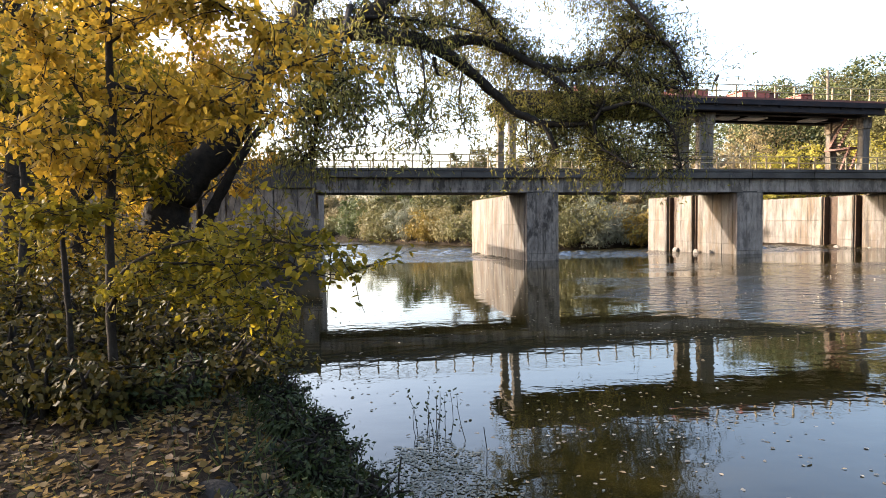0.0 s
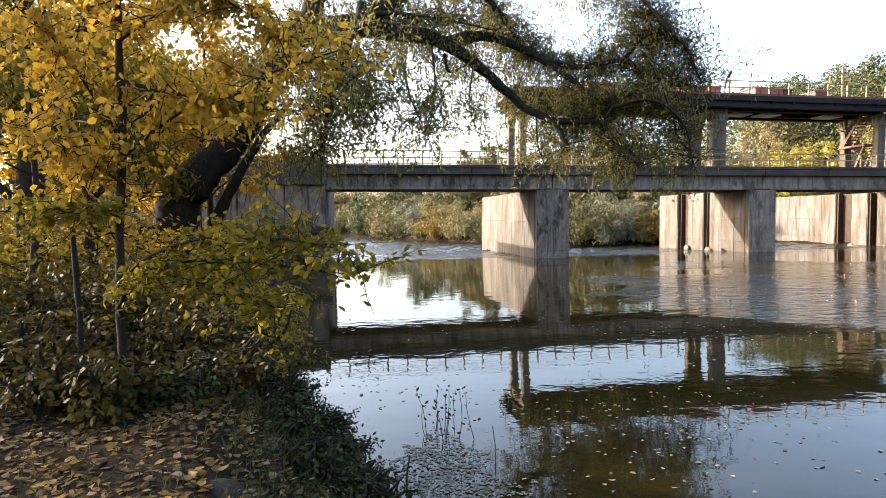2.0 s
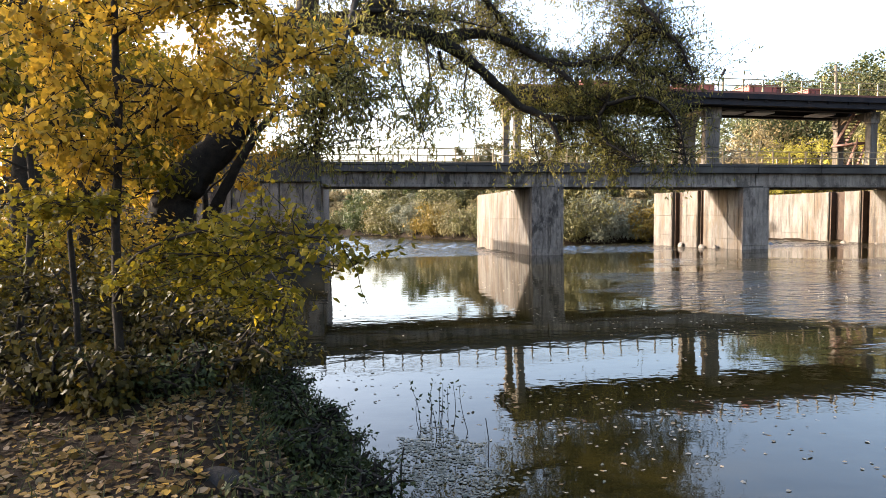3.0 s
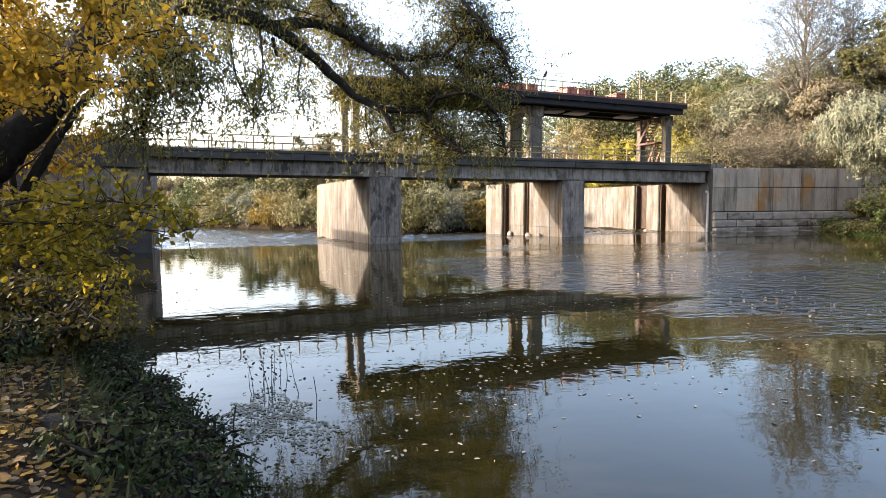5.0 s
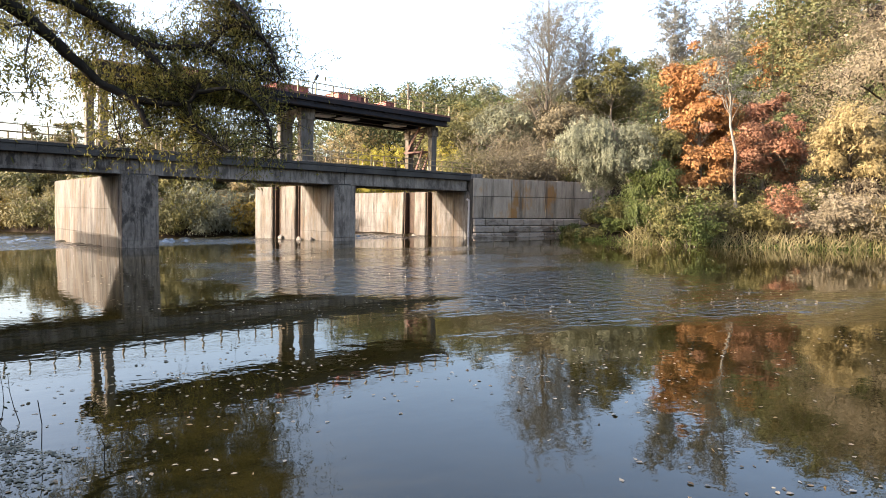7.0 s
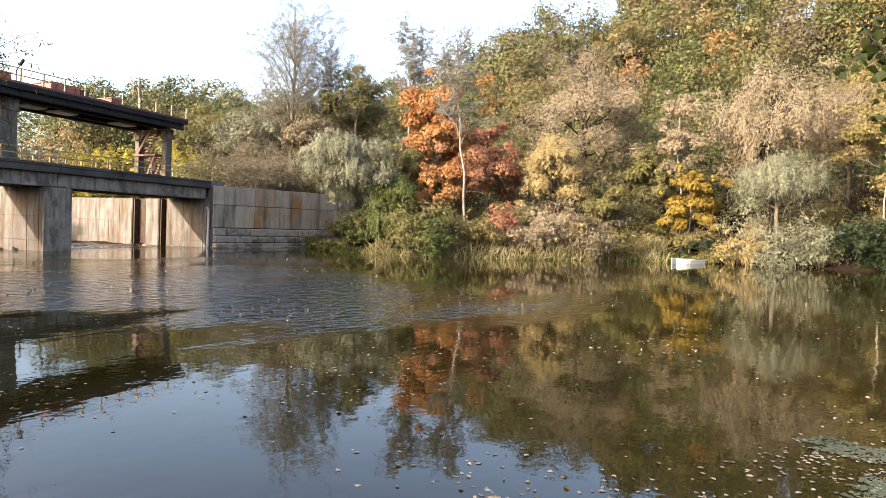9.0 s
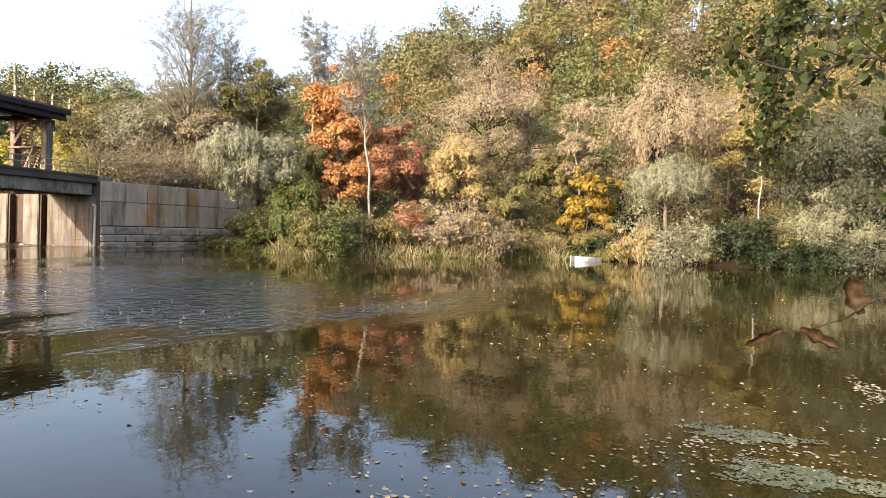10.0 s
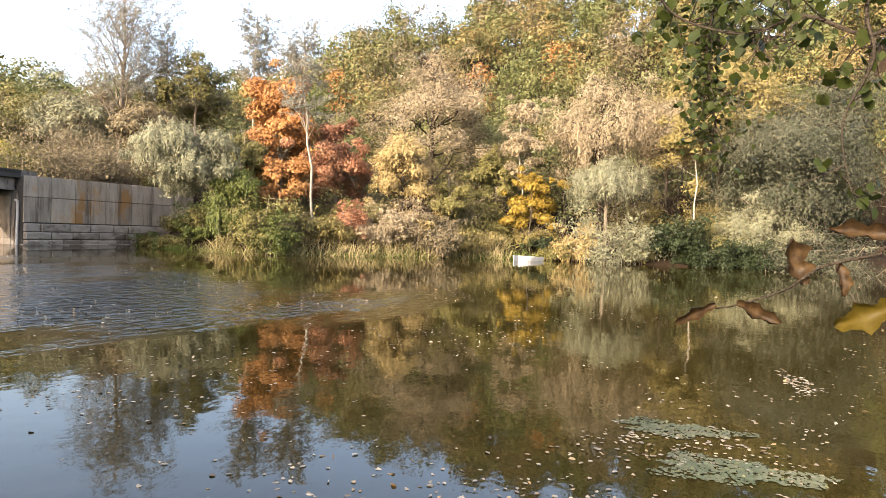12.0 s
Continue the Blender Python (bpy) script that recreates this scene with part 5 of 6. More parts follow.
for c in choice:
    line = wood[c][0]
    lo = len(line) // 2 if c == 0 else len(line) // 4
    a = line[g.integers(lo, len(line))]
    out = g.normal(size=3) * np.array([0.7, 1.0, 0.5])
    out[1] = out[1] - 0.2 if c in HANGING else 0.15 + abs(out[1]) * 1.2
    out[2] += 0.15 if c in HANGING else 0.3
    b = a + out
    tip = b + np.array([g.normal() * 0.22, g.normal() * 0.22, -0.15 - 1.25 * g.random() ** 1.6])
    tw = curve_through([a, a * 0.45 + b * 0.55 + (0, 0, 0.1), b, tip], 2)
    twigs.append(tw)
    wood.append((tw, np.linspace(0.012, 0.003, len(tw)), 3))
limbs_mesh("trunk", wood, BARK, willow)
T3 = np.array(twigs)
n = 100000
pick, k = g.integers(0, len(T3), n), g.uniform(1, T3.shape[1] - 1.001, n)
i = k.astype(int)
at = T3[pick, i] + (T3[pick, i + 1] - T3[pick, i]) * (k - i)[:, None] + g.normal(size=(n, 3)) * 0.07
v, f = leaf_arrays(g, at[(at[:, 0] < 7.0) | (g.random(n) < 0.5)], 0.15, 0.25, hang=0.5)
mesh_object("foliage", v, f, WILLOW, willow)

# ---- yellow sapling in front ----
sap = thing("yellow_tree", "slender young tree with yellow autumn leaves", "tree", m=pose(0, 0, 0))
STEMS = []
bough(STEMS, [(-3.02, 5.87, 0.9), (-3.02, 5.87, 1.57), (-2.96, 5.79, 2.65), (-2.86, 5.73, 3.54), (-2.86, 5.73, 4.27), (-2.84, 5.74, 5.3)], 0.05, 0.025, 7)
bough(STEMS, [(-2.85, 5.73, 3.98), (-2.32, 5.64, 3.84), (-1.79, 5.52, 3.8), (-1.36, 5.33, 3.96), (-0.82, 5.14, 4.06)], 0.02, 0.006, 5)
bough(STEMS, [(-2.88, 5.72, 3.49), (-3.06, 5.51, 3.94), (-3.17, 5.33, 4.22), (-3.39, 5.19, 4.46)], 0.018, 0.006, 5)
bough(STEMS, [(-3.51, 6.06, 0.95), (-3.51, 6.06, 1.75), (-3.48, 5.96, 2.71), (-3.46, 5.85, 3.37), (-3.51, 5.83, 4.06), (-3.56, 5.8, 4.9)], 0.032, 0.012, 6)
bough(STEMS, [(-2.98, 5.75, 2.1), (-2.69, 5.59, 2.41), (-2.09, 5.31, 2.6), (-1.56, 5.07, 2.62), (-1.08, 4.89, 2.58), (-0.77, 4.74, 2.52)], 0.018, 0.004, 5)
bough(STEMS, [(-2.98, 5.75, 2.0), (-2.7, 5.59, 2.31), (-2.09, 5.41, 2.43), (-1.4, 5.12, 2.4), (-0.73, 4.85, 2.33)], 0.016, 0.004, 5)
bough(STEMS, [(-2.88, 5.72, 3.1), (-3.05, 5.28, 3.33), (-3.2, 4.96, 3.5)], 0.014, 0.005, 5)
bough(STEMS, [(-2.86, 5.73, 4.32), (-2.46, 5.69, 4.54), (-1.92, 5.69, 4.67)], 0.014, 0.005, 5)
bough(STEMS, [(-2.89, 5.71, 3.29), (-2.45, 5.7, 3.62), (-2.03, 5.65, 3.8), (-1.67, 5.56, 3.66)], 0.016, 0.005, 5)
bough(STEMS, [(-2.98, 5.75, 1.95), (-2.7, 5.69, 2.3), (-2.01, 5.55, 2.18), (-1.38, 5.33, 2.03)], 0.014, 0.004, 5)
bough(STEMS, [(-2.9, 5.71, 2.8), (-3.03, 5.29, 2.9), (-3.19, 4.96, 2.81)], 0.012, 0.004, 5)
bough(STEMS, [(-2.85, 5.73, 4.66), (-2.33, 5.64, 4.81), (-1.68, 5.55, 4.48), (-1.29, 5.45, 4.21)], 0.014, 0.005, 5)
g = np.random.default_rng(6)
wood = limb_set(STEMS, g)
tips = []
weight = [1.6, 1.7, 1.0, 1.2, 1.5, 1.5, 1.0, 1.2, 1.2, 0.9, 0.9, 1.6]
for c in g.choice(len(wood), 520, p=np.array(weight) / sum(weight)):
    line = wood[c][0]
    a = line[g.integers(len(line) // (2 if c in (0, 3) else 5), len(line))]
    b = a + g.normal(size=3) * np.array([0.3, 0.36, 0.17])
    tw = bent(g, a, b, 5, 0.08)
    tips.append(tw)
    wood.append((tw, np.linspace(0.006, 0.002, 5), 3))
limbs_mesh("stem", wood, BARK, sap)
T3 = np.array(tips)
n = 8200
pick, k = g.integers(0, len(T3), n), g.uniform(0.3, 3.999, n)
i = k.astype(int)
at = T3[pick, i] + (T3[pick, i + 1] - T3[pick, i]) * (k - i)[:, None] + g.normal(size=(n, 3)) * 0.035
low = at[:, 2] < 3.0
v, f = leaf_arrays(g, at[~low], 0.072, 0.58, hang=0.35, fold=0.25)
mesh_object("foliage", v, f, YELLOW, sap)
v, f = leaf_arrays(g, at[low], 0.072, 0.58, hang=0.2, flat=0.4, fold=0.25)
mesh_object("lower_foliage", v, f, GREENISH, sap, "yellow-green lower leaves")

# ---- trees and shrubs of the near bank ----
tree(-7.7, 11.8, 9.5, 3.2, 2.6, YELLOW, "yellow tree with a dark trunk on the bank", 201, n=6500, size=0.11, aspect=0.6, trunk=0.3, bark=BARK, group="near bank trees")
tree(-8.6, 15.5, 10.0, 2.2, 3.0, GREENISH, "yellow-green tree behind the willow", 202, n=6500, size=0.13, aspect=0.6, trunk=0.16, bark=BARK, group="near bank trees")
tree(-7.7, 20.5, 10.6, 3.2, 2.6, YELLOW, "golden tree behind the willow trunk", 203, n=12000, size=0.12, aspect=0.6, trunk=0.1, bark=BARK, group="near bank trees")
tree(-12.5, 17.5, 9.0, 1.8, 3.6, GREENISH, "yellow-green bank tree among the shrubs", 204, n=6000, size=0.15, aspect=0.6, trunk=0.18, bark=BARK, group="near bank trees")
tree(-5.4, 8.2, 7.2, 3.0, 1.7, GREENISH, "young yellow-green tree beside the path", 205, n=4200, size=0.085, aspect=0.6, trunk=0.05, bark=BARK, group="near bank trees")
tree(-11.0, 26.0, 8.5, 2.0, 3.2, YELLOW, "yellow tree near the abutment", 206, n=5500, size=0.16, aspect=0.6, trunk=0.15, bark=BARK, group="near bank trees")
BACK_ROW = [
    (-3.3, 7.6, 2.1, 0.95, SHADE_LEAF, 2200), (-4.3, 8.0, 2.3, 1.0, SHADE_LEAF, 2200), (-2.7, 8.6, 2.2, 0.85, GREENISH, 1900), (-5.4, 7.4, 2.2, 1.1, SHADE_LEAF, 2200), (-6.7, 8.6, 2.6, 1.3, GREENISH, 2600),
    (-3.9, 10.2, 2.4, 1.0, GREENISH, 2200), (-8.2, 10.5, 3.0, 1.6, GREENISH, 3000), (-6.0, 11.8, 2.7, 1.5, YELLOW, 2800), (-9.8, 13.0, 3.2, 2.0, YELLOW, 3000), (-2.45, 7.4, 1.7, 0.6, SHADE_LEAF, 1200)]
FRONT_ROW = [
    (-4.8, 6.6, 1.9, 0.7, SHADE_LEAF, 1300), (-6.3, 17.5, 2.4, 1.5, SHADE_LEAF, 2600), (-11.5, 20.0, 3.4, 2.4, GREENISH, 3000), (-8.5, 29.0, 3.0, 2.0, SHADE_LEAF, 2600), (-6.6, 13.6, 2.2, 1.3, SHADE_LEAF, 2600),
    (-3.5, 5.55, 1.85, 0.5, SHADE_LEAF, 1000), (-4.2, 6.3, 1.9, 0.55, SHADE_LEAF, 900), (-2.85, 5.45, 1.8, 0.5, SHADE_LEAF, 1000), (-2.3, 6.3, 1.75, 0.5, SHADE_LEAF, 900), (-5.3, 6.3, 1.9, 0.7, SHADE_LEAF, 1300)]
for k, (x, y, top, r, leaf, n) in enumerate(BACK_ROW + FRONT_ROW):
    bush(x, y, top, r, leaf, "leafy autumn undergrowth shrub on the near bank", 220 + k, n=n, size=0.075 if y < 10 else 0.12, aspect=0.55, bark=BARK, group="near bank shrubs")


# added to shade the near bank; the second and fourth stand out of view
for k, (x, y, top, low, r) in enumerate(((-14.5, 24.0, 13.0, 3.0, 4.2), (-16.5, 15.0, 13.5, 3.5, 4.5), (-12.5, 32.0, 11.0, 3.0, 3.6), (-17.5, 9.0, 12.5, 3.0, 4.5))):
    tree(x, y, top, low, r, GREENISH if k % 2 else YELLOW, "tall yellowing tree added to shade the near bank", 260 + k, n=9000, size=0.16, aspect=0.6, trunk=0.22, bark=BARK, group="near bank trees", limbs=18)


for k, (x, y) in enumerate(((-1.05, 6.4), (-1.3, 7.0), (-1.75, 7.8), (-0.75, 5.6), (-2.2, 8.8), (-0.5, 4.7), (-1.3, 5.7), (-1.75, 6.6), (-2.6, 9.6), (-0.65, 5.1), (-0.95, 5.9), (-1.5, 7.5), (-2.1, 7.4), (-0.9, 4.2), (-0.55, 3.6), (-1.1, 3.5), (-4.3, 4.2), (-3.4, 3.7), (-2.85, 5.75), (-3.3, 5.8), (-2.4, 5.75))):
    bush(x, y, float(ground_height(x, y)) + 0.34 + 0.16 * (k * 0.618 % 1), 0.34 + 0.12 * (k * 0.37 % 1), GRASS, "low green nettle clump on the bank", 280 + k, n=900, size=0.055, aspect=0.5, bark=BARK, group="bank weeds", stems=12)


# ---- grass, litter and small things ----
def blades(name, label, category, mat, xs, ys, size, aspect, seed, up=0.9, lift=0.0):
    g = np.random.default_rng(seed)
    z = ground_height(xs, ys) + lift
    v, f = leaf_arrays(g, np.stack([xs, ys, z], 1), size, aspect, hang=-up)
    return tagged(mesh_object(name, v, f, mat), label, category, kind="stuff")


g = np.random.default_rng(40)
along, out = g.uniform(0, 1, 6000), g.uniform(-0.25, 1.15, 6000)
edge = curve_through([(-2.9, 11.0, 0), (-2.4, 10, 0), (-1.2, 7.6, 0), (-0.65, 6, 0), (0.0, 4.0, 0), (0.85, 2.0, 0), (1.5, 0, 0), (2.2, -3, 0)], 40)
e = edge[(along * (len(edge) - 1)).astype(int)]
blades("bank_grass", "dark green grass tufts on the bank edge", "grass", GRASS, e[:, 0] - out + g.normal(size=6000) * 0.12, e[:, 1] - 0.35 * out + g.normal(size=6000) * 0.12, 0.25, 0.07, 41, 0.45, -0.03)
xs, ys = g.uniform(-7, 0.3, 11000), g.uniform(1.5, 10, 11000)
ok = (shore_distance(xs, ys) > 0.3) & (np.sin(xs * 2.1) + np.cos(ys * 1.7 + xs) > -0.3)
blades("low_grass", "low green grass among the fallen leaves", "grass", GRASS, xs[ok], ys[ok], 0.12, 0.06, 42, 0.35)
xs, ys = g.uniform(-6.5, 1.2, 36000), g.uniform(-6.5, 9.0, 36000)
ok = shore_distance(xs, ys) > 0.15
xs, ys = xs[ok], ys[ok]
v, f = leaf_arrays(g, np.stack([xs, ys, ground_height(xs, ys) + g.uniform(0.008, 0.03, len(xs))], 1), 0.07, 0.66, flat=0.88, fold=0.25)
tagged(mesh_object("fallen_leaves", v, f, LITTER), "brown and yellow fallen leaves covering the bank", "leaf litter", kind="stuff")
bm = bmesh.new()
bmesh.ops.create_icosphere(bm, subdivisions=3, radius=0.125)
for q in bm.verts:
    q.co = Vector((q.co.x * 1.25, q.co.y, q.co.z * 0.6)) * (1 + 0.25 * noise.noise(q.co * 6))
ob = tagged(part("stone", bm, ROCK), "dark rounded stone in the leaf litter", "stone")
ob.matrix_world = pose(-1.5, 4.05, float(ground_height(-1.5, 4.05)) - 0.02)

# floating leaves, denser in drifting streaks
n = 8000
d, a = 5.5 + 38 * g.random(n) ** 1.6, radians(1) * g.uniform(-12, 108, n)
xs, ys = d * np.sin(a), d * np.cos(a)
streak = np.sin(xs * 0.35 + ys * 0.8) + 0.7 * np.sin(ys * 0.45 - xs * 0.9) + g.normal(size=n) * 0.7
ok = (shore_distance(xs, ys) < -0.3) & (streak > 0.35)
v, f = leaf_arrays(g, np.stack([xs, ys, np.full(n, 0.006)], 1)[ok], 0.066, 0.6, flat=0.95, fold=0.22)
tagged(mesh_object("floating_leaves", v, f, FLOAT), "fallen leaves drifting on the water", "leaves", kind="stuff")


def mat_of_weed(name, label, cx, cy, rx, ry, turn, n, seed, mat, size=0.05):
    g = np.random.default_rng(seed)
    r, t = np.sqrt(g.random(n)), g.uniform(0, math.tau, n)
    rag = 0.72 + 0.2 * np.sin(3 * t + seed) + 0.14 * np.sin(7 * t)
    p, q = rx * r * rag * np.cos(t), ry * r * rag * np.sin(t)
    c, s = math.cos(radians(turn)), math.sin(radians(turn))
    at = np.stack([cx + p * c - q * s, cy + p * s + q * c, g.uniform(0.004, 0.012, n)], 1)
    v, f = leaf_arrays(g, at, size, 0.9, flat=0.985)
    return tagged(mesh_object(name, v, f, mat), label, "water weed", kind="stuff")


SCUM = leafy("pale_scum", [(0.07, 0.068, 0.05), (0.16, 0.16, 0.12), (0.26, 0.26, 0.21)], 0.05, vary=1.0, tone=0.7)
mat_of_weed("duckweed_mat", "green duckweed mat with fallen leaves on the water", 9.2, -1.15, 0.95, 0.42, -82, 1100, 1, DUCKWEED)
mat_of_weed("duckweed_mat", "pale green duckweed mat near the bank", 7.95, -1.75, 1.1, 0.5, -79, 1500, 2, DUCKWEED)
mat_of_weed("leaf_drift", "drift of leaves round the duckweed", 8.5, -1.2, 1.7, 1.2, -80, 230, 3, FLOAT, 0.055)
mat_of_weed("leaf_drift", "thin drift of leaves on the water", 13.1, -2.9, 1.3, 0.3, 190, 150, 4, FLOAT, 0.06)
mat_of_weed("leaf_drift", "pale weed and leaf scum by the grass", -0.1, 7.0, 0.8, 1.5, 20, 1300, 5, SCUM, 0.045)

# weeds standing in the shallows
g = np.random.default_rng(50)
weed = thing("water_weed_plant", "thin leggy weed standing in the shallows", "plant", m=pose(-0.25, 8.1, 0))
wood, at = [], []
for k in range(11):
    x, y = g.normal() * 0.18, g.normal() * 0.25
    line = bent(g, (x, y, -0.3), (x + g.normal() * 0.12, y, g.uniform(0.25, 0.62)), 6, 0.06)
    wood.append((line, np.linspace(0.007, 0.003, 6), 4))
    at += [line[q] + g.normal(size=3) * 0.03 for q in (3, 4, 4, 5, 5, 5, 5)]
for w in wood:
    limbs_mesh("stem", [w], BARK, weed)
v, f = leaf_arrays(g, np.array(at), 0.06, 0.5)
mesh_object("leaves", v, f, GRASS, weed)
for k, (x, y, h) in enumerate(((-0.52, 6.45, 0.36), (-0.6, 6.2, 0.22), (0.4, 6.9, 0.5), (0.9, 6.1, 0.35))):
    bm = bmesh.new()
    a = [Vector((0, 0, -0.3)), Vector((0.02, 0, h * 0.5)), Vector((0.05 - 0.03 * k, 0.02, h))]
    for p, q in zip(a, a[1:]):
        bar(bm, p, q, 0.009 if k < 2 else 0.005, 5)
    ob = tagged(part("reed_stalk", bm, BARK), "single dark reed stalk in the shallows", "reed", "reed stalks")
    ob.matrix_world = pose(x, y, 0)

# reeds and lush grass along the right bank
line = curve_through([(57, -1, 0), (56, 2, 0), (55.5, 7, 0), (53, 12.3, 0), (49.5, 16.5, 0), (43.5, 21.8, 0), (38.5, 28, 0), (37.3, 35, 0), (39.5, 39.5, 0)], 30)
n = 8000
e = line[(g.uniform(0.42, 0.82, n) * (len(line) - 1)).astype(int)]
off = g.uniform(-0.6, 3.6, n)
blades("reed_bed", "tall yellow-green reeds along the far bank", "reeds", REED, e[:, 0] + off * 0.8 + g.normal(size=n) * 0.3, e[:, 1] + off * 0.35 + g.normal(size=n) * 0.3, 1.0, 0.05, 61, 0.5, -0.05)
n = 9000
e = line[(g.uniform(0.36, 1, n) * (len(line) - 1)).astype(int)]
blades("waterside_grass", "fresh green grass at the waterline", "grass", leafy("fresh_grass", [(0.06, 0.1, 0.02), (0.11, 0.16, 0.03), (0.18, 0.22, 0.06)], 0.3), e[:, 0] + g.normal(size=n) * 0.5, e[:, 1] + g.normal(size=n) * 0.4, 0.42, 0.07, 62, 0.4, 0.05)

# moored rowing boat
boat = thing("rowing_boat", "small white rowing boat moored at the bank", "boat", m=pose(51.4, 12.0, -0.14, 0, 0, 160))
bm = bmesh.new()
rows = []
for k in range(9):
    q = k / 8
    half = 0.62 * (1 - abs(q - 0.42) ** 2.2 * 1.9) if q > 0.42 else 0.62 * (1 - (0.42 - q) * 0.6)
    half = max(half, 0.05)
    x = -1.6 + 3.2 * q
    sheer = 0.45 + 0.12 * q * q
    rows.append([bm.verts.new((x, yy * half, zz)) for yy, zz in ((-1, sheer), (-0.86, 0.12), (-0.5, -0.12), (0.5, -0.12), (0.86, 0.12), (1, sheer), (0.9, sheer), (0.74, 0.14), (0.4, -0.04), (-0.4, -0.04), (-0.74, 0.14), (-0.9, sheer))])
for a, b in zip(rows, rows[1:]):
    for k in range(12):
        bm.faces.new((a[k], a[(k + 1) % 12], b[(k + 1) % 12], b[k]))
bm.faces.new(rows[0])
bm.faces.new(rows[-1][::-1])
part("hull", bm, BOAT_PAINT, boat)
part("bench", boxed(-0.7, -0.4, -0.5, 0.5, 0.25, 0.29), BARK_GREY, boat)
part("bench", boxed(0.35, 0.62, -0.48, 0.48, 0.27, 0.31), BARK_GREY, boat)
part("gunwale", boxed(-1.5, 0.8, -0.64, -0.6, 0.42, 0.49), BARK_GREY, boat)

# small white hut wall glimpsed among the trees
hut = thing("garden_hut", "small white plastered hut among the trees", "hut", m=pose(59.5, 20.6, float(ground_height(59.5, 20.6)), 0, 0, 30))
part("wall", boxed(-0.55, 0.55, -0.8, 0.8, -0.5, 2.1), PLASTER, hut)
part("roof", boxed(-0.75, 0.75, -1.0, 1.0, 2.104, 2.22), BARK_GREY, hut)

# ---- alder on the near bank, its branches hanging into view ----
alder = thing("alder_tree", "alder with dark green round leaves over the water", "tree", m=pose(0.118, -0.23, -0.055))
g = np.random.default_rng(70)
root = (1.3, -3.9, float(ground_height(1.3, -3.9)) - 0.1)
ALDER_LIMBS = []
bough(ALDER_LIMBS, [root, (1.35, -3.85, 2.2), (1.5, -3.6, 3.6), (1.7, -3.4, 5.2)], 0.1, 0.035, 9)
bough(ALDER_LIMBS, [(1.5, -3.6, 3.6), (2.4, -2.6, 3.5), (2.93, -1.86, 3.26), (2.98, -1.65, 3.12), (3.0, -1.45, 3.2), (3.02, -1.27, 3.16), (3.11, -1.05, 3.26), (3.11, -0.95, 3.38)], 0.012, 0.003, 6)
bough(ALDER_LIMBS, [(1.55, -3.5, 4.0), (2.5, -2.2, 3.7), (2.87, -1.65, 3.29), (2.88, -1.63, 3.02), (2.89, -1.57, 2.87), (2.89, -1.56, 2.77), (2.88, -1.59, 2.61)], 0.008, 0.002, 5)
bough(ALDER_LIMBS, [(1.65, -3.4, 4.9), (3.6, -2.2, 4.7), (4.5, -1.5, 4.4), (4.72, -1.24, 4.04), (4.72, -1.12, 3.66), (4.72, -1.15, 3.35), (4.72, -1.2, 3.04)], 0.014, 0.003, 6)
bough(ALDER_LIMBS, [(1.65, -3.4, 4.8), (3.2, -2.4, 4.2), (3.9, -1.9, 3.9), (4.3, -1.6, 3.75), (4.5, -1.4, 3.8)], 0.011, 0.003, 5)
wood = limb_set(ALDER_LIMBS, g, 0.01)
spots = []
for c, count, side, drop in ((1, 44, 0.1, 0.04), (2, 14, 0.07, 0.02), (3, 240, 0.1, 0.07), (4, 70, 0.14, 0.1)):
    line = wood[c][0]
    for k in range(count):
        a = line[g.integers(len(line) // 3, len(line))]
        b = a + g.normal(size=3) * side + np.array([0, 0, -drop])
        tw = bent(g, a, b, 4, 0.06)
        wood.append((tw, np.linspace(0.003, 0.0012, 4), 3))
        spots += [tw[1], tw[2], tw[3], tw[3]]
limbs_mesh("trunk", wood, BARK, alder)
spots = np.array(spots)
spots += g.normal(size=spots.shape) * 0.02
# rounder blades: two kites to a leaf
v, f = leaf_arrays(g, spots, 0.044, 0.85, hang=0.45, fold=0.15)
mesh_object("foliage", v, f, ALDER, alder)


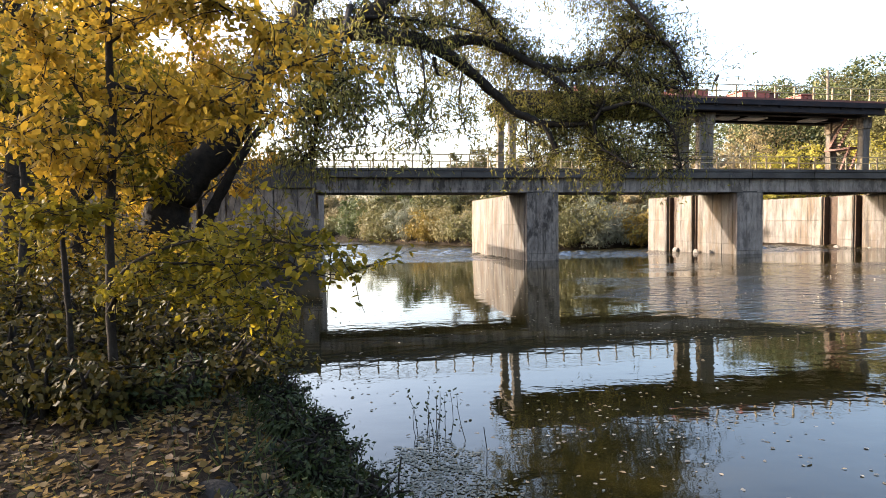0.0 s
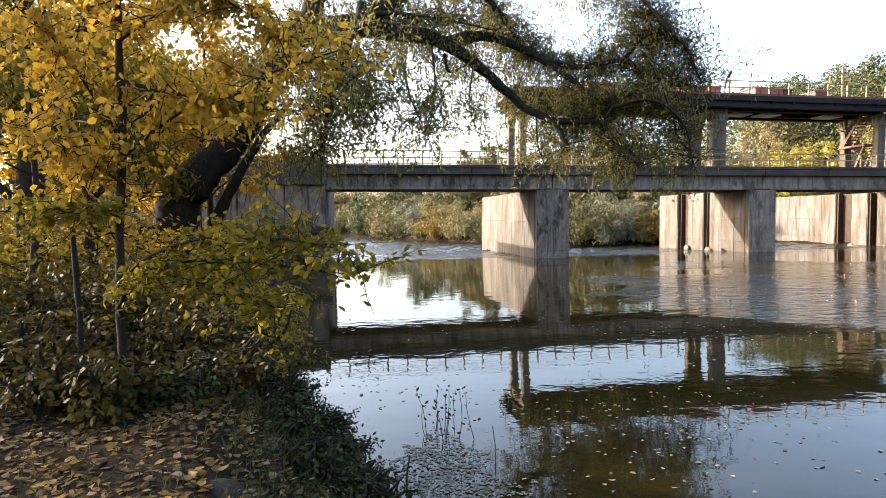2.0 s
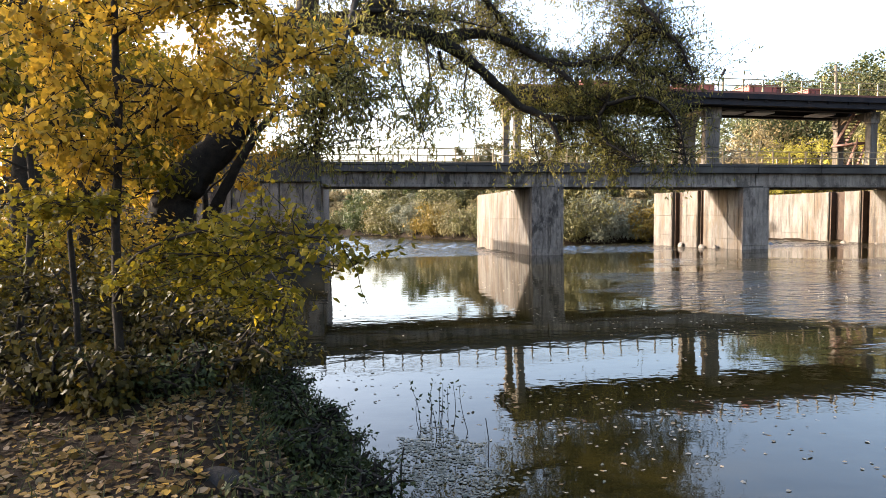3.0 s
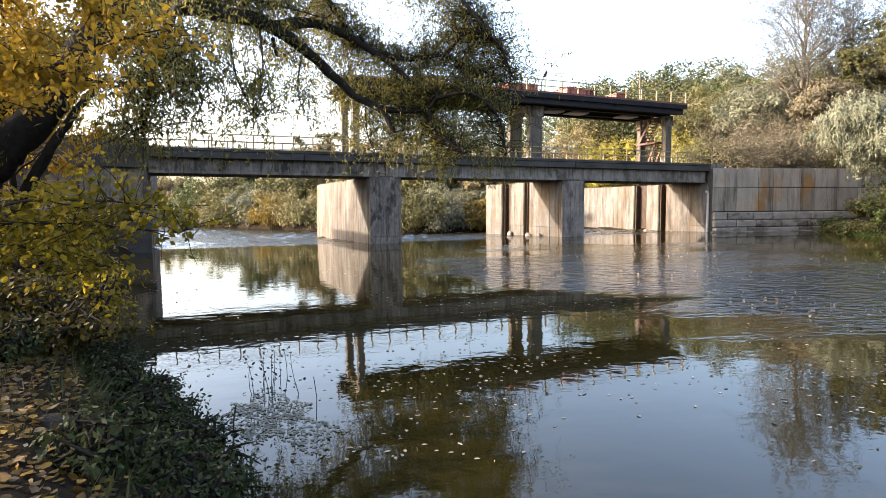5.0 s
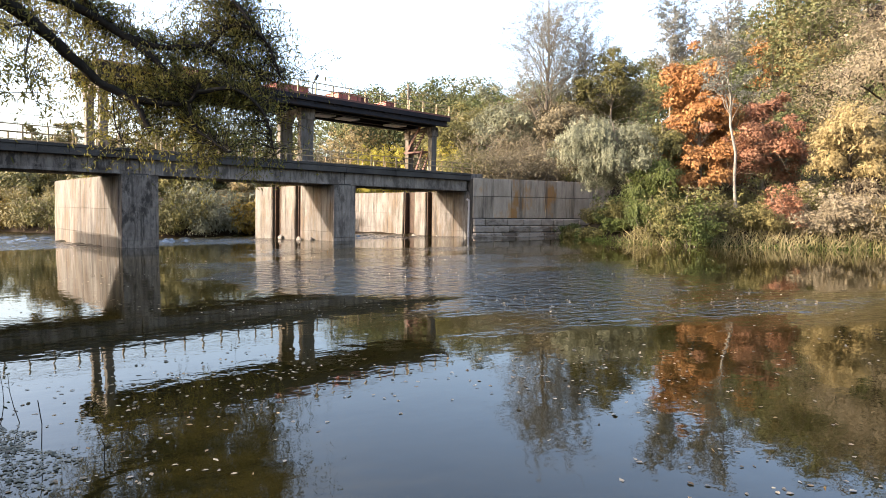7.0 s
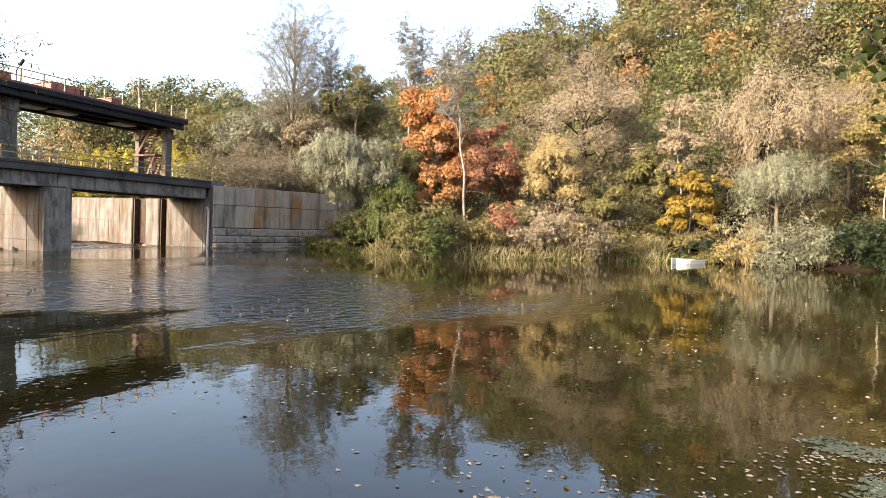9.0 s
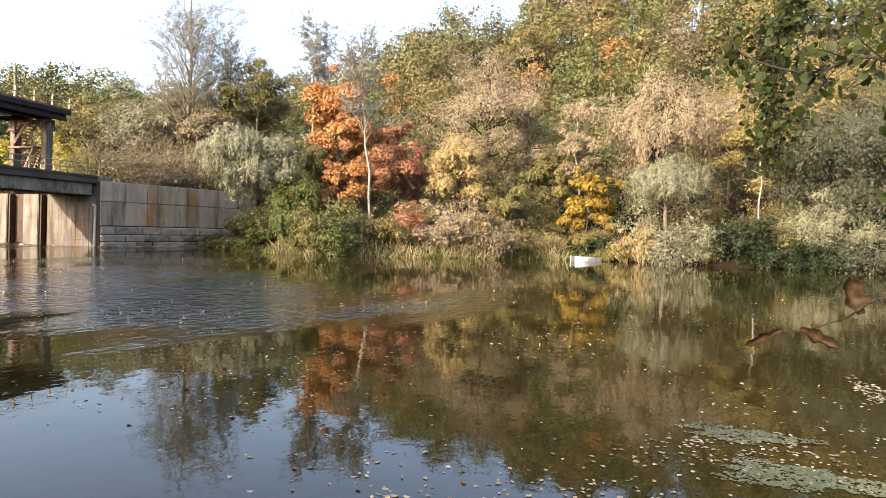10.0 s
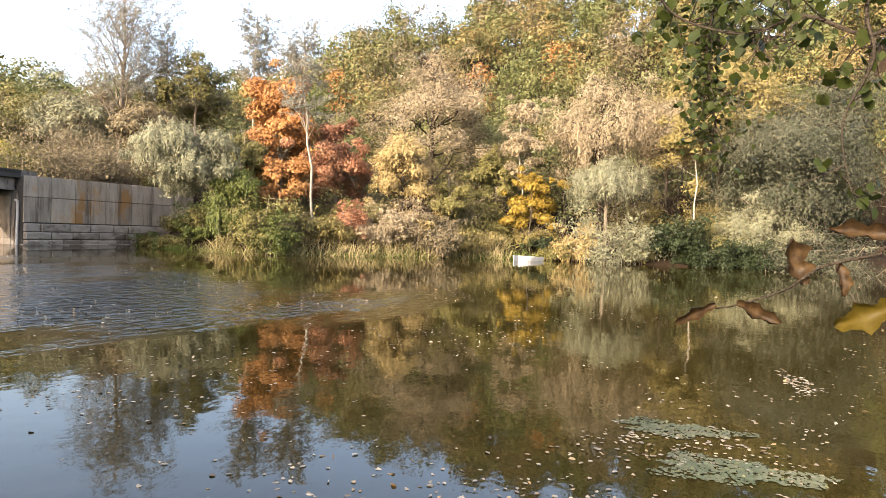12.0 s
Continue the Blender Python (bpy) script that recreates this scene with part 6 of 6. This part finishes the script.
def curled_leaf(base, tip, width, curl, mat, parent, seed, label=""):
    """A withered leaf: a lobed blade rolled about its midrib."""
    g = np.random.default_rng(seed)
    base, tip = Vector(base), Vector(tip)
    axis = tip - base
    face = Vector((-0.9, -0.35, 0.25))
    side = face.cross(axis).normalized()
    q = Matrix((axis.normalized(), side, axis.normalized().cross(side))).transposed()
    L = axis.length
    bm = bmesh.new()
    rows = []
    for i in range(15):
        u = i / 14
        half = width * (math.sin(math.pi * min(1, u * 0.92 + 0.06)) ** 0.7) * (1 + 0.3 * math.sin(u * 15 + seed) + 0.12 * math.sin(u * 37 + 2 * seed)) * 0.5
        row = []
        for j in range(7):
            t = (j / 6 - 0.5) * 2
            ang = t * curl
            y, z = half * math.sin(ang) / max(curl, 0.2), half * (1 - math.cos(ang)) / max(curl, 0.2)
            z += 0.2 * width * math.sin(u * 4.1 + seed) + 0.16 * width * abs(t) + 0.1 * width * math.sin(u * 13 + 4 * t + seed) * abs(t) + g.normal() * 0.02 * width
            row.append(bm.verts.new(base + q @ Vector((u * L, y, z))))
        rows.append(row)
    for a, b in zip(rows, rows[1:]):
        for j in range(6):
            bm.faces.new((a[j], a[j + 1], b[j + 1], b[j]))
    ob = part("leaf", bm, mat, parent, label)
    for p in ob.data.polygons:
        p.use_smooth = True
    return ob


YELLOW_LEAF = leafy("ochre_leaf", [(0.05, 0.035, 0.006), (0.11, 0.078, 0.008), (0.16, 0.115, 0.014)], 0.3, patch=16, tone=0.48)
twig = thing("withered_twig", "thin twig with curled brown autumn leaves", "twig", m=pose(0.118, -0.23, -0.055))
line = limb_set([([(1.5, -3.3, 3.0), (1.8, -2.3, 2.62), (1.97, -1.57, 2.46), (1.99, -1.49, 2.43), (2.0, -1.4, 2.4), (2.01, -1.34, 2.35), (2.02, -1.25, 2.31), (2.02, -1.21, 2.3)], 0.006, 0.0016, 6)], g, 0.0)
limbs_mesh("stem", line, BARK, twig)
curled_leaf((2.02, -1.21, 2.31), (2.02, -1.13, 2.26), 0.045, 1.9, BROWN_LEAF, twig, 1)
curled_leaf((2.02, -1.25, 2.31), (2.01, -1.335, 2.28), 0.05, 1.8, BROWN_LEAF, twig, 2)
curled_leaf((2.02, -1.37, 2.36), (2.03, -1.34, 2.45), 0.065, 1.3, BROWN_LEAF, twig, 3, "orange-brown leaf")
curled_leaf((1.98, -1.52, 2.47), (2.0, -1.41, 2.47), 0.05, 1.6, BROWN_LEAF, twig, 4)
curled_leaf((2.0, -1.43, 2.41), (2.0, -1.435, 2.345), 0.035, 1.4, BROWN_LEAF, twig, 5)
curled_leaf((1.93, -1.52, 2.345), (1.95, -1.42, 2.29), 0.06, 1.1, YELLOW_LEAF, twig, 6, "dull yellow leaf")
